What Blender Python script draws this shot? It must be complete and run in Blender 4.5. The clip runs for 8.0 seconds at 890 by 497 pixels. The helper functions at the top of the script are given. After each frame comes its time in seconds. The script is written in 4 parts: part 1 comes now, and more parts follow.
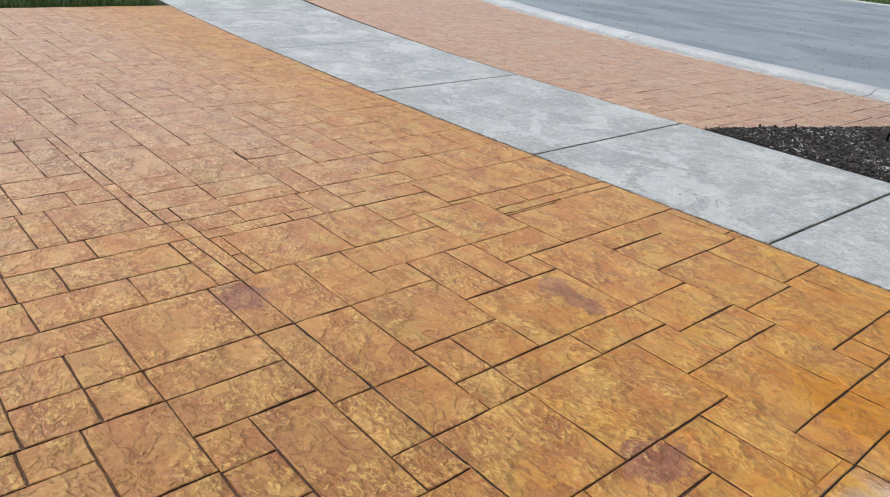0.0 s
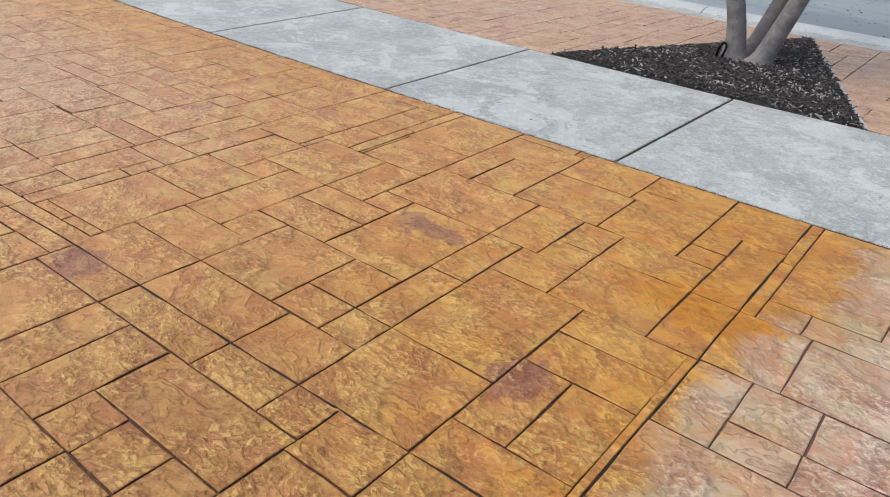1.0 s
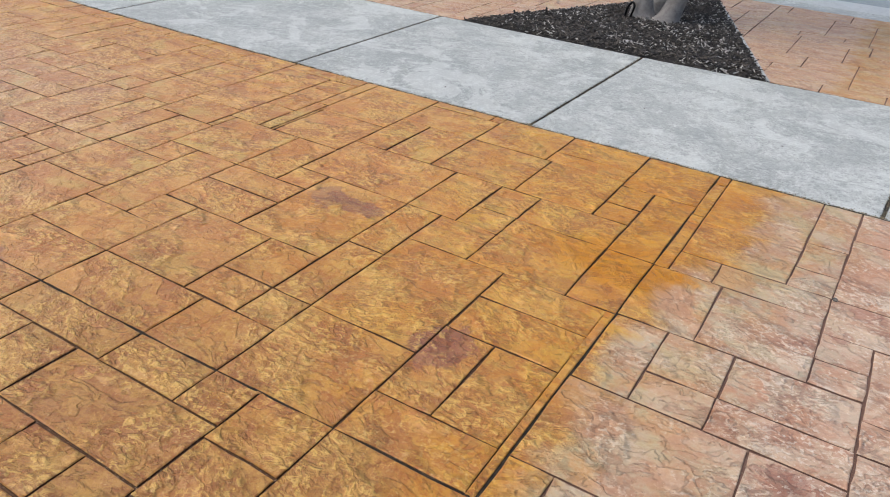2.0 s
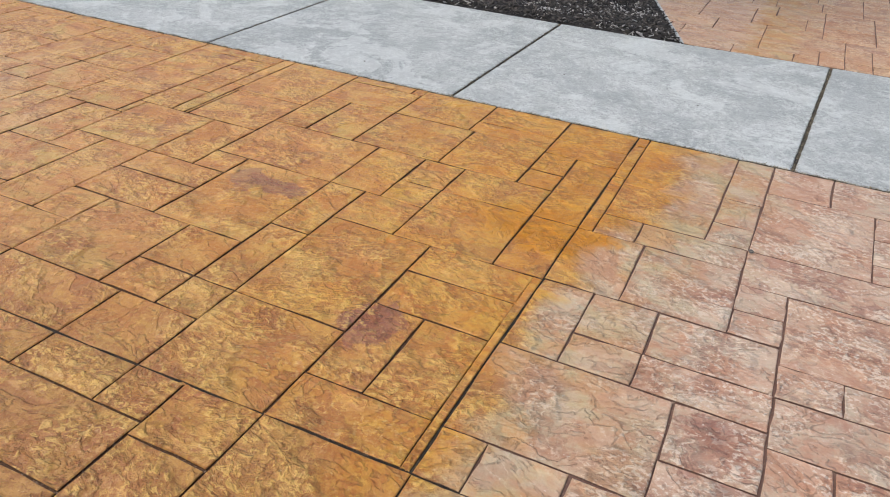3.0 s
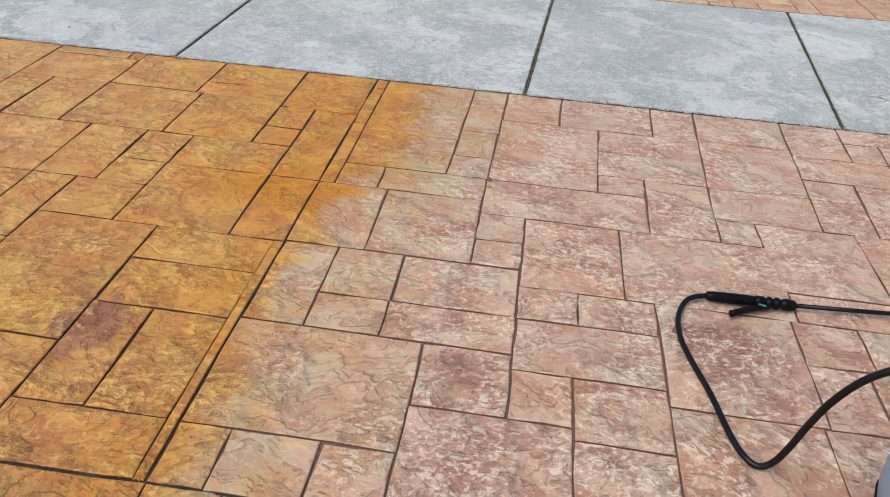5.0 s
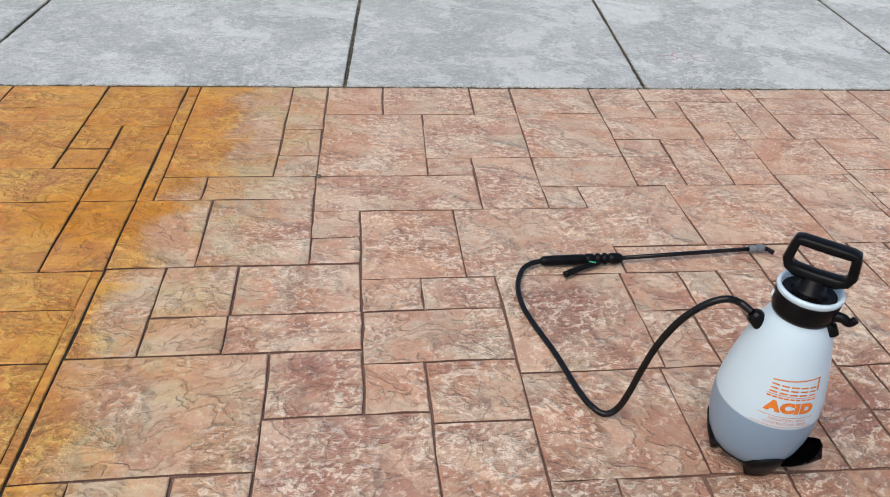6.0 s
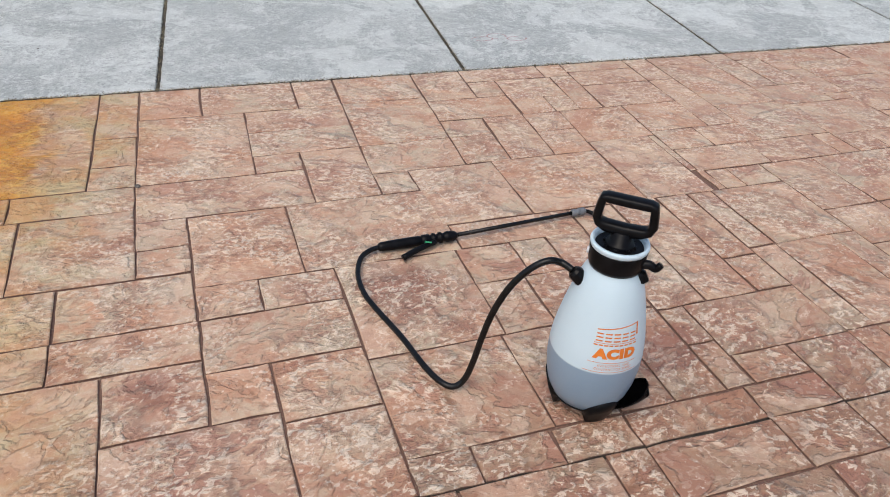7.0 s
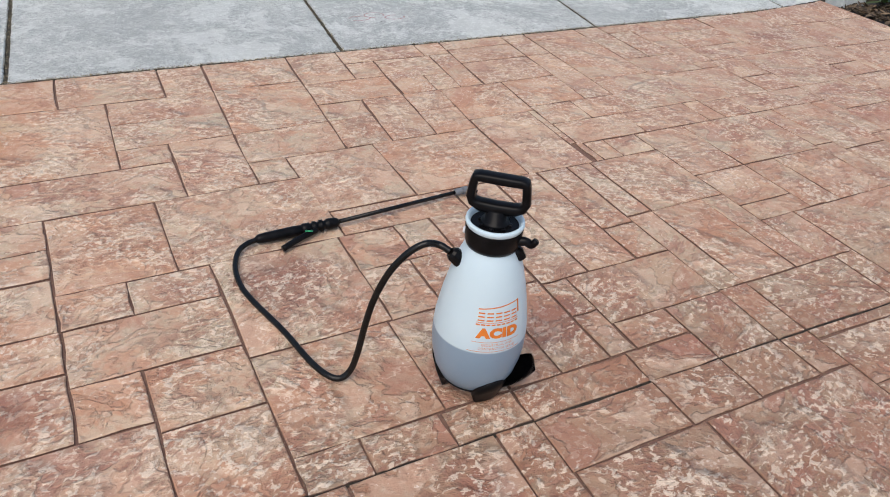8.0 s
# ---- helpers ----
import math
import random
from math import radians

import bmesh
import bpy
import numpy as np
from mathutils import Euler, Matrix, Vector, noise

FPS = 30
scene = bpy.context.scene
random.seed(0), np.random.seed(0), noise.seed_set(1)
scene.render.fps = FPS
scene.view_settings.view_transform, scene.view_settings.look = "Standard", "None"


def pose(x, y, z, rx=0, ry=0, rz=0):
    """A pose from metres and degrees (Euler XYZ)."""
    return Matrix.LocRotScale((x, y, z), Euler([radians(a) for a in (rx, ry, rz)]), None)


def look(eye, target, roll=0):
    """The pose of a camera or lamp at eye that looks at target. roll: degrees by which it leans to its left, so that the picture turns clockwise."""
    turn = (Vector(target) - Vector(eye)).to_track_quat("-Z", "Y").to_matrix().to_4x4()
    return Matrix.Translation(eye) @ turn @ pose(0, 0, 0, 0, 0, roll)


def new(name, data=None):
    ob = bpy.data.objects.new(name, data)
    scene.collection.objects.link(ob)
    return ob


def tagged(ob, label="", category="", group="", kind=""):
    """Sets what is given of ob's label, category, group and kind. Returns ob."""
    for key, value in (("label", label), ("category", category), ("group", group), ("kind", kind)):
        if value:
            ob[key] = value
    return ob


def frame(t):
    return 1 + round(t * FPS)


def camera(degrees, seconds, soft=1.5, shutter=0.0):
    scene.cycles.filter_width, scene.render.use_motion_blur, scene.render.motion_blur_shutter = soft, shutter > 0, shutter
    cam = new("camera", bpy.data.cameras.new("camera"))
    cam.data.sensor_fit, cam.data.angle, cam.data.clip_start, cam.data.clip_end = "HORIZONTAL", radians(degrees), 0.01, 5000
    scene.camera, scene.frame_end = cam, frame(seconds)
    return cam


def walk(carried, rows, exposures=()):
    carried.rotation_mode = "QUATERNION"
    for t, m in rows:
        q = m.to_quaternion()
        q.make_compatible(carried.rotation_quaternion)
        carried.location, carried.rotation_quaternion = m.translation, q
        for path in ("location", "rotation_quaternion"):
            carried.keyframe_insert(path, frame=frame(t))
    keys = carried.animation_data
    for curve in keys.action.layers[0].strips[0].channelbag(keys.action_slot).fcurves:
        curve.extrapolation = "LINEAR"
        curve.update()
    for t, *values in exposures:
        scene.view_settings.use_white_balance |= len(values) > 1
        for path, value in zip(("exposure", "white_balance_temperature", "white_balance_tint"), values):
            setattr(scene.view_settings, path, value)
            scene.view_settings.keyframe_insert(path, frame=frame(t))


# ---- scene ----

# ---- camera and walk ----
cam = camera(62.5, 8.0, 1.0)
ROWS = [
    (0.0, (1.305, -3.183, 1.270), (-0.042, -1.961, 0.437), 4.76),
    (0.5, (1.308, -3.147, 1.252), (0.134, -1.790, 0.367), 5.05),
    (1.0, (1.316, -3.119, 1.245), (0.277, -1.700, 0.292), 4.69),
    (1.5, (1.334, -3.097, 1.239), (0.396, -1.631, 0.255), 4.30),
    (3.0, (1.374, -3.055, 1.222), (0.678, -1.503, 0.169), 3.43),
    (3.5, (1.397, -3.036, 1.213), (0.850, -1.441, 0.138), 3.41),
    (4.0, (1.421, -3.017, 1.203), (1.049, -1.390, 0.101), 3.92),
    (5.5, (1.562, -2.897, 1.194), (1.548, -1.252, 0.057), 3.62),
    (6.0, (1.570, -2.905, 1.190), (1.800, -1.273, 0.058), 3.42),
    (6.5, (1.588, -2.919, 1.189), (2.039, -1.331, 0.061), 3.99),
    (7.0, (1.611, -2.927, 1.187), (2.227, -1.394, 0.060), 4.49),
    (7.5, (1.630, -2.931, 1.182), (2.358, -1.453, 0.048), 5.50),
    (8.0, (1.673, -2.915, 1.177), (2.523, -1.516, 0.028), 6.15),
]
walk(cam, [(t, look(eye, target, roll)) for t, eye, target, roll in ROWS])

# ---- light ----
world = bpy.data.worlds.new("overcast_sky")
scene.world = world
world.use_nodes = True
wn = world.node_tree
sky = wn.nodes.new("ShaderNodeTexSky")
sky.sky_type = "NISHITA"
sky.sun_disc = False
sky.sun_elevation, sky.sun_rotation = radians(59), radians(229)
sky.dust_density, sky.ozone_density, sky.air_density = 3.0, 0.6, 1.0
wn.links.new(sky.outputs[0], wn.nodes["Background"].inputs[0])
wn.nodes["Background"].inputs[1].default_value = 0.117
sun = new("sun", bpy.data.lights.new("sun", "SUN"))
sun.data.energy, sun.data.angle, sun.data.color = 0.85, radians(45), (1.0, 0.96, 0.9)
sun.matrix_world = look((-3.4, -3.0, 7.5), (0, 0, 0))
scene.view_settings.exposure = 0.69


# ---- materials ----
class Mat:
    """A node material with short calls for the usual nodes."""

    def __init__(self, name, rough=0.6, metal=0.0):
        self.m = bpy.data.materials.new(name)
        self.m.use_nodes = True
        self.t = self.m.node_tree
        self.b = self.t.nodes["Principled BSDF"]
        self.b.inputs["Roughness"].default_value = rough
        self.b.inputs["Metallic"].default_value = metal

    def node(self, kind, **sets):
        n = self.t.nodes.new(kind)
        for k, v in sets.items():
            setattr(n, k, v)
        return n

    def put(self, a, b):
        self.t.links.new(a, b)

    def value(self, socket, v):
        if hasattr(v, "is_linked"):
            self.put(v, socket)
        else:
            socket.default_value = v

    def math(self, op, a, b=0.0, clamp=False):
        n = self.node("ShaderNodeMath", operation=op, use_clamp=clamp)
        self.value(n.inputs[0], a)
        self.value(n.inputs[1], b)
        return n.outputs[0]

    def noise(self, vec, scale, detail=4.0, rough=0.55, distort=0.0):
        n = self.node("ShaderNodeTexNoise")
        if vec is not None:
            self.put(vec, n.inputs["Vector"])
        n.inputs["Scale"].default_value, n.inputs["Detail"].default_value = scale, detail
        n.inputs["Roughness"].default_value, n.inputs["Distortion"].default_value = rough, distort
        return n.outputs["Fac"]

    def step(self, v, lo, hi):
        n = self.node("ShaderNodeMapRange", interpolation_type="SMOOTHSTEP")
        self.value(n.inputs[0], v)
        n.inputs[1].default_value, n.inputs[2].default_value = lo, hi
        return n.outputs[0]

    def mix(self, f, a, b):
        n = self.node("ShaderNodeMix", data_type="RGBA")
        self.value(n.inputs[0], f)
        for s, v in ((n.inputs[6], a), (n.inputs[7], b)):
            if isinstance(v, tuple):
                s.default_value = (*v, 1)
            else:
                self.put(v, s)
        return n.outputs[2]

    def colour(self, c):
        if isinstance(c, tuple):
            self.b.inputs["Base Color"].default_value = (*c, 1)
        else:
            self.put(c, self.b.inputs["Base Color"])

    def bump(self, h, dist, strength=1.0):
        n = self.node("ShaderNodeBump")
        n.inputs["Distance"].default_value, n.inputs["Strength"].default_value = dist, strength
        self.put(h, n.inputs["Height"])
        self.put(n.outputs[0], self.b.inputs["Normal"])


# brown stains on the driveway: centre x, y and half sizes
STAINS = [(-0.26, -1.195, 0.075, 0.065), (-0.12, -1.19, 0.085, 0.05), (-0.81, -2.20, 0.10, 0.08), (0.57, -1.70, 0.07, 0.09), (2.08, -1.45, 0.09, 0.11), (4.55, -0.43, 0.05, 0.035), (4.75, -0.48, 0.06, 0.03), (4.33, -0.99, 0.07, 0.03), (5.1, -0.36, 0.14, 0.05), (1.47, -1.68, 0.08, 0.05), (1.26, -1.57, 0.05, 0.06), (2.64, -1.86, 0.11, 0.07), (2.24, -2.24, 0.06, 0.09)]


def stone_material(name, island):
    """Stamped, stained concrete: rose and cream where it is dry, golden brown and sealed to the west, amber by the saw cut."""
    k = Mat(name)
    geo = k.node("ShaderNodeNewGeometry")
    rnd = geo.outputs["Random Per Island"] if island else k.node("ShaderNodeObjectInfo").outputs["Random"]
    pos = geo.outputs["Position"]
    sep = k.node("ShaderNodeSeparateXYZ")
    k.put(pos, sep.inputs[0])
    x, y = sep.outputs[0], sep.outputs[1]
    # each stone takes its own piece of the slate texture
    shift = k.node("ShaderNodeCombineXYZ")
    k.put(k.math("MULTIPLY", rnd, 37.0), shift.inputs[0])
    k.put(k.math("MULTIPLY", rnd, 91.0), shift.inputs[1])
    add = k.node("ShaderNodeVectorMath", operation="ADD")
    k.put(pos, add.inputs[0])
    k.put(shift.outputs[0], add.inputs[1])
    rot = k.node("ShaderNodeVectorRotate", rotation_type="Z_AXIS")
    k.put(add.outputs[0], rot.inputs["Vector"])
    k.put(k.math("MULTIPLY", k.math("SUBTRACT", k.math("FRACT", k.math("MULTIPLY", rnd, 17.3)), 0.5), 0.9), rot.inputs["Angle"])
    own = rot.outputs[0]
    stretch = k.node("ShaderNodeMapping")
    stretch.inputs["Scale"].default_value = (0.86, 1.18, 1.0)
    k.put(own, stretch.inputs["Vector"])
    slate = stretch.outputs[0]

    torn = k.noise(slate, 5.6, 8, 0.60, 0.25)
    layer = k.noise(slate, 4.2, 9, 0.60, 0.2)
    fine = k.noise(own, 42.0, 6, 0.7)
    grit = k.noise(own, 130.0, 4, 0.75)
    wrinkle = k.noise(slate, 56.0, 4, 0.6, 0.5)
    relief = k.noise(slate, 13.0, 4, 0.52, 1.0)
    crumb = k.noise(slate, 17.0, 8, 0.66, 0.3)
    isle = k.noise(slate, 8.5, 8, 0.60, 0.45)
    place = k.noise(own, 3.4, 4, 0.6, 0.2)
    crust = k.noise(own, 5.2, 5, 0.6, 0.4)
    grain = k.noise(own, 85.0, 2, 0.5)
    zone = k.noise(pos, 2.6, 5, 0.55, 0.4)
    odd = k.math("FRACT", k.math("MULTIPLY", rnd, 7.7))
    even = k.math("FRACT", k.math("MULTIPLY", rnd, 3.9))
    third = k.math("FRACT", k.math("MULTIPLY", rnd, 23.1))
    # split slate: flakes that end in a ledge; stain and painted shade at its foot, a pale highlight painted along its
    # edge
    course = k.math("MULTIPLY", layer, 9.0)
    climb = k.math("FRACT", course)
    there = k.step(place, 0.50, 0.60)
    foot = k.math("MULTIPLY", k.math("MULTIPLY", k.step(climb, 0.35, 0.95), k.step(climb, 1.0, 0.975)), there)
    lip_light = k.math("MULTIPLY", k.step(climb, 0.16, 0.02), k.math("MULTIPLY", k.step(place, 0.45, 0.53), k.step(crumb, 0.40, 0.55)))
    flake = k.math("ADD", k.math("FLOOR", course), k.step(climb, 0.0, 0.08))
    # crumbled, wrinkled places with smooth skin between
    busy = k.math("ADD", k.math("MULTIPLY", k.step(k.noise(own, 4.4, 3, 0.5), 0.44, 0.56), 0.8), 0.2)
    ridge = k.math("MULTIPLY", k.step(k.math("ADD", k.math("MULTIPLY", relief, 0.30), k.math("MULTIPLY", wrinkle, 0.70)), 0.528, 0.556), busy)
    furrow = k.math("MULTIPLY", k.step(k.math("ADD", k.math("MULTIPLY", relief, 0.45), k.math("MULTIPLY", wrinkle, 0.55)), 0.465, 0.435), busy)
    # stain left in the lows and skin worn off the highs, both with sharp torn borders
    level = k.math("ADD", isle, k.math("MULTIPLY", k.math("SUBTRACT", place, 0.5), 0.45))
    hollow = k.step(level, 0.545, 0.556)
    shoal = k.step(level, 0.452, 0.440)
    patch = k.step(k.math("ADD", k.math("MULTIPLY", torn, 0.7), k.math("MULTIPLY", fine, 0.3)), 0.43, 0.55)
    mottle = k.step(k.math("ADD", k.math("MULTIPLY", wrinkle, 0.4), k.math("MULTIPLY", fine, 0.6)), 0.45, 0.55)
    crusty = k.step(crust, 0.50, 0.60)
    specks = k.math("MULTIPLY", k.step(k.math("ADD", k.math("MULTIPLY", grain, 0.6), k.math("MULTIPLY", fine, 0.4)), 0.525, 0.575), k.math("ADD", k.math("MULTIPLY", crusty, 0.8), 0.12))
    dots = k.step(grain, 0.69, 0.72)
    dark = k.math("MULTIPLY", hollow, k.math("ADD", k.math("MULTIPLY", k.step(even, 0.25, 0.9), 0.55), 0.25))
    moss = k.math("MULTIPLY", k.step(k.math("ADD", k.math("MULTIPLY", crust, 0.8), k.math("MULTIPLY", fine, 0.2)), 0.49, 0.40), k.step(third, 0.2, 0.6))

    # dry side
    rose = k.mix(rnd, (0.50, 0.268, 0.155), (0.495, 0.312, 0.205))
    cream = k.mix(odd, (0.58, 0.395, 0.26), (0.52, 0.41, 0.285))
    dry = k.mix(patch, cream, rose)
    dry = k.mix(k.math("MULTIPLY", moss, 0.6), dry, (0.50, 0.425, 0.295))
    dry = k.mix(k.math("MULTIPLY", mottle, 0.28), dry, k.mix(even, (0.45, 0.205, 0.125), (0.56, 0.365, 0.25)))
    wob = k.math("MULTIPLY", k.math("SUBTRACT", zone, 0.5), 1.5)
    # darker olive and brown south of the long cut and round the sprayer
    olive = k.math("MULTIPLY", k.step(k.math("ADD", y, k.math("MULTIPLY", wob, 0.3)), -1.75, -2.15), k.step(k.math("FRACT", k.math("MULTIPLY", rnd, 3.3)), 0.35, 0.6))
    dry = k.mix(k.math("MULTIPLY", olive, 0.6), dry, (0.31, 0.245, 0.165))
    dark_south = k.math("MULTIPLY", k.step(y, -0.8, -2.5), k.step(x, 0.9, 2.8))
    dry = k.mix(k.math("MULTIPLY", dark_south, 0.72), dry, k.mix(patch, (0.38, 0.25, 0.15), (0.36, 0.155, 0.083)))
    darker_south = k.math("MULTIPLY", k.step(k.math("ADD", y, k.math("MULTIPLY", wob, 0.3)), -1.7, -2.3), k.step(x, 1.3, 2.4))
    dry = k.mix(k.math("MULTIPLY", darker_south, 0.55), dry, (0.25, 0.135, 0.08))
    east = k.step(k.math("ADD", x, wob), 3.0, 5.2)
    dry = k.mix(k.math("MULTIPLY", east, 0.5), dry, k.mix(patch, (0.47, 0.30, 0.19), (0.37, 0.175, 0.105)))
    # sealed side
    gold = k.mix(rnd, (0.505, 0.19, 0.032), (0.52, 0.205, 0.052))
    tan = k.mix(odd, (0.64, 0.355, 0.09), (0.60, 0.29, 0.075))
    wet = k.mix(patch, tan, gold)
    wet = k.mix(k.math("MULTIPLY", moss, 0.65), wet, (0.54, 0.37, 0.09))
    wet = k.mix(k.math("MULTIPLY", mottle, 0.25), wet, k.mix(even, (0.43, 0.155, 0.04), (0.56, 0.30, 0.10)))
    brown = k.math("MULTIPLY", k.step(y, -1.0, -2.2), k.step(x, -1.4, 0.2))
    brown = k.math("MULTIPLY", brown, k.math("ADD", k.math("MULTIPLY", k.step(y, -2.02, -2.2), 0.32), 0.58))
    wet = k.mix(brown, wet, k.mix(mottle, (0.40, 0.20, 0.055), (0.27, 0.105, 0.03)))
    # amber stain, strongest against the saw cut and the walk
    near = k.step(k.math("ADD", x, wob), -0.55, 0.6)
    north = k.step(k.math("ADD", y, wob), -2.9, -0.75)
    far_spot = k.math("MULTIPLY", k.step(x, -6.3, -7.0), k.step(y, -0.6, -0.95))
    amber = k.math("MAXIMUM", k.math("MULTIPLY", near, k.math("ADD", k.math("MULTIPLY", north, 0.36), 0.22)), k.math("MULTIPLY", far_spot, 0.6))
    pool = k.noise(pos, 4.2, 3, 0.5)
    amber = k.math("MULTIPLY", amber, k.math("ADD", k.math("MULTIPLY", k.step(pool, 0.40, 0.58), 0.5), 0.5), True)
    spill = k.math("MULTIPLY", k.math("MULTIPLY", k.step(k.math("ADD", x, k.math("MULTIPLY", wob, 0.3)), 0.5, 0.8), k.step(k.math("ADD", y, k.math("MULTIPLY", wob, 0.35)), -1.22, -0.98)), k.math("ADD", k.math("MULTIPLY", k.step(k.math("ADD", y, k.math("MULTIPLY", wob, 0.4)), -0.78, -0.90), 0.75), 0.25))
    amber = k.math("MAXIMUM", amber, k.math("MULTIPLY", spill, 0.95))
    amber = k.math("MAXIMUM", amber, k.math("MULTIPLY", k.step(k.math("ADD", x, k.math("MULTIPLY", wob, 0.3)), 0.45, 0.85), k.math("ADD", k.math("MULTIPLY", k.step(pool, 0.42, 0.6), 0.42), 0.16)))
    wet = k.mix(amber, wet, k.mix(k.math("ADD", k.math("MULTIPLY", patch, 0.5), k.math("MULTIPLY", mottle, 0.5)), (0.62, 0.31, 0.018), (0.49, 0.155, 0.003)))
    wet = k.mix(k.math("MULTIPLY", spill, 0.95), wet, k.mix(k.step(crumb, 0.42, 0.58), (0.60, 0.25, 0.003), (0.47, 0.165, 0.001)))
    # single brown stains
    brown_spot = None
    for cx, cy, wide, deep in STAINS:
        dx, dy = k.math("DIVIDE", k.math("SUBTRACT", x, cx), wide), k.math("DIVIDE", k.math("SUBTRACT", y, cy), deep)
        d = k.math("SQRT", k.math("ADD", k.math("MULTIPLY", dx, dx), k.math("MULTIPLY", dy, dy)))
        d = k.math("ADD", d, k.math("MULTIPLY", k.math("SUBTRACT", k.math("ADD", k.math("MULTIPLY", torn, 0.5), k.math("MULTIPLY", crumb, 0.5)), 0.5), 4.2))
        one = k.step(d, 1.2, 0.95)
        brown_spot = one if brown_spot is None else k.math("MAXIMUM", brown_spot, one)
    brown_spot = k.math("MULTIPLY", brown_spot, k.math("ADD", k.math("MULTIPLY", mottle, 0.2), 0.74))
    dry = k.mix(k.math("MULTIPLY", brown_spot, 0.8), dry, (0.27, 0.11, 0.07))
    wet = k.mix(brown_spot, wet, (0.27, 0.095, 0.055))
    # the slate marks over both, with the ledges' painted shade and highlight
    dry = k.mix(k.math("MULTIPLY", shoal, 0.22), dry, (0.70, 0.54, 0.40))
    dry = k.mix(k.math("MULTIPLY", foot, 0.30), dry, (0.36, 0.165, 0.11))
    dry = k.mix(k.math("MULTIPLY", dark, 0.62), dry, (0.33, 0.14, 0.095))
    dry = k.mix(k.math("MULTIPLY", furrow, 0.50), dry, (0.29, 0.125, 0.082))
    dry = k.mix(k.math("MULTIPLY", lip_light, 0.5), dry, (0.74, 0.59, 0.45))
    dry = k.mix(k.math("MULTIPLY", ridge, 0.70), dry, (0.76, 0.62, 0.47))
    dry = k.mix(k.math("MULTIPLY", k.math("SUBTRACT", specks, k.math("MULTIPLY", dark_south, 0.25)), 0.6), dry, (0.76, 0.66, 0.52))
    dry = k.mix(k.math("MULTIPLY", dots, 0.6), dry, (0.80, 0.72, 0.60))
    wet = k.mix(k.math("MULTIPLY", shoal, 0.20), wet, k.mix(amber, (0.70, 0.40, 0.10), (0.66, 0.33, 0.03)))
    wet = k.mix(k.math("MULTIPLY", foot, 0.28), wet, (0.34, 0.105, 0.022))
    wet = k.mix(k.math("MULTIPLY", dark, 0.55), wet, (0.31, 0.092, 0.03))
    wet = k.mix(k.math("MULTIPLY", furrow, 0.45), wet, (0.27, 0.082, 0.018))
    wet = k.mix(k.math("MULTIPLY", lip_light, 0.5), wet, k.mix(amber, (0.74, 0.46, 0.12), (0.70, 0.38, 0.04)))
    wet = k.mix(k.math("MULTIPLY", ridge, 0.60), wet, k.mix(amber, (0.76, 0.49, 0.14), (0.70, 0.39, 0.04)))
    wet = k.mix(k.math("MULTIPLY", specks, 0.3), wet, (0.72, 0.49, 0.18))
    wet = k.mix(k.math("MULTIPLY", dots, 0.35), wet, (0.74, 0.55, 0.26))
    wet = k.mix(k.math("MULTIPLY", spill, 0.6), wet, (0.50, 0.18, 0.002))
    # sealed colours blend into the dry ones towards the west end
    wet = k.mix(k.math("MULTIPLY", k.math("MULTIPLY", k.step(k.math("ADD", x, wob), -0.3, -3.2), k.step(y, -0.1, -1.4)), 0.56), wet, dry)
    # ragged overspray line
    reach = k.math("ADD", k.math("MULTIPLY", k.step(y, -1.4, -0.35), 0.21), 0.93)
    line = k.math("SUBTRACT", k.math("ADD", x, k.math("MULTIPLY", wob, 0.16)), reach)
    line = k.math("ADD", line, k.math("MULTIPLY", k.math("SUBTRACT", torn, 0.5), 0.4))
    dry_side = k.step(line, -0.03, 0.07)
    veil = k.math("SUBTRACT", k.step(line, -0.1, 0.03), k.step(line, 0.10, 0.50), True)
    veil = k.math("MULTIPLY", veil, k.math("ADD", k.math("MULTIPLY", k.step(crust, 0.42, 0.58), 0.5), 0.30))
    dry = k.mix(veil, dry, k.mix(patch, (0.48, 0.36, 0.17), (0.50, 0.27, 0.09)))
    across = k.step(y, 1.0, 1.5)
    k.colour(k.mix(across, k.mix(dry_side, wet, dry), k.mix(k.math("ADD", k.math("MULTIPLY", zone, 0.4), 0.5), wet, dry)))
    rough = k.math("ADD", k.math("MULTIPLY", dry_side, 0.17), k.math("ADD", k.math("MULTIPLY", fine, 0.25), 0.26))
    k.put(rough, k.b.inputs["Roughness"])
    k.b.inputs["Specular IOR Level"].default_value = 0.45
    # relief in millimetres
    h = k.math("ADD", k.math("MULTIPLY", torn, 12.0), k.math("ADD", k.math("MULTIPLY", fine, 2.6), k.math("MULTIPLY", grit, 0.9)))
    h = k.math("ADD", h, k.math("ADD", k.math("MULTIPLY", k.math("ADD", k.math("MULTIPLY", flake, 0.10), k.math("SUBTRACT", k.step(level, 0.47, 0.425), k.step(level, 0.53, 0.575))), 3.2), k.math("MULTIPLY", k.math("ADD", k.math("MULTIPLY", relief, 1.55), wrinkle), k.math("MULTIPLY", busy, 10.0))))
    k.bump(h, 0.001, 1.0)
    return k.m


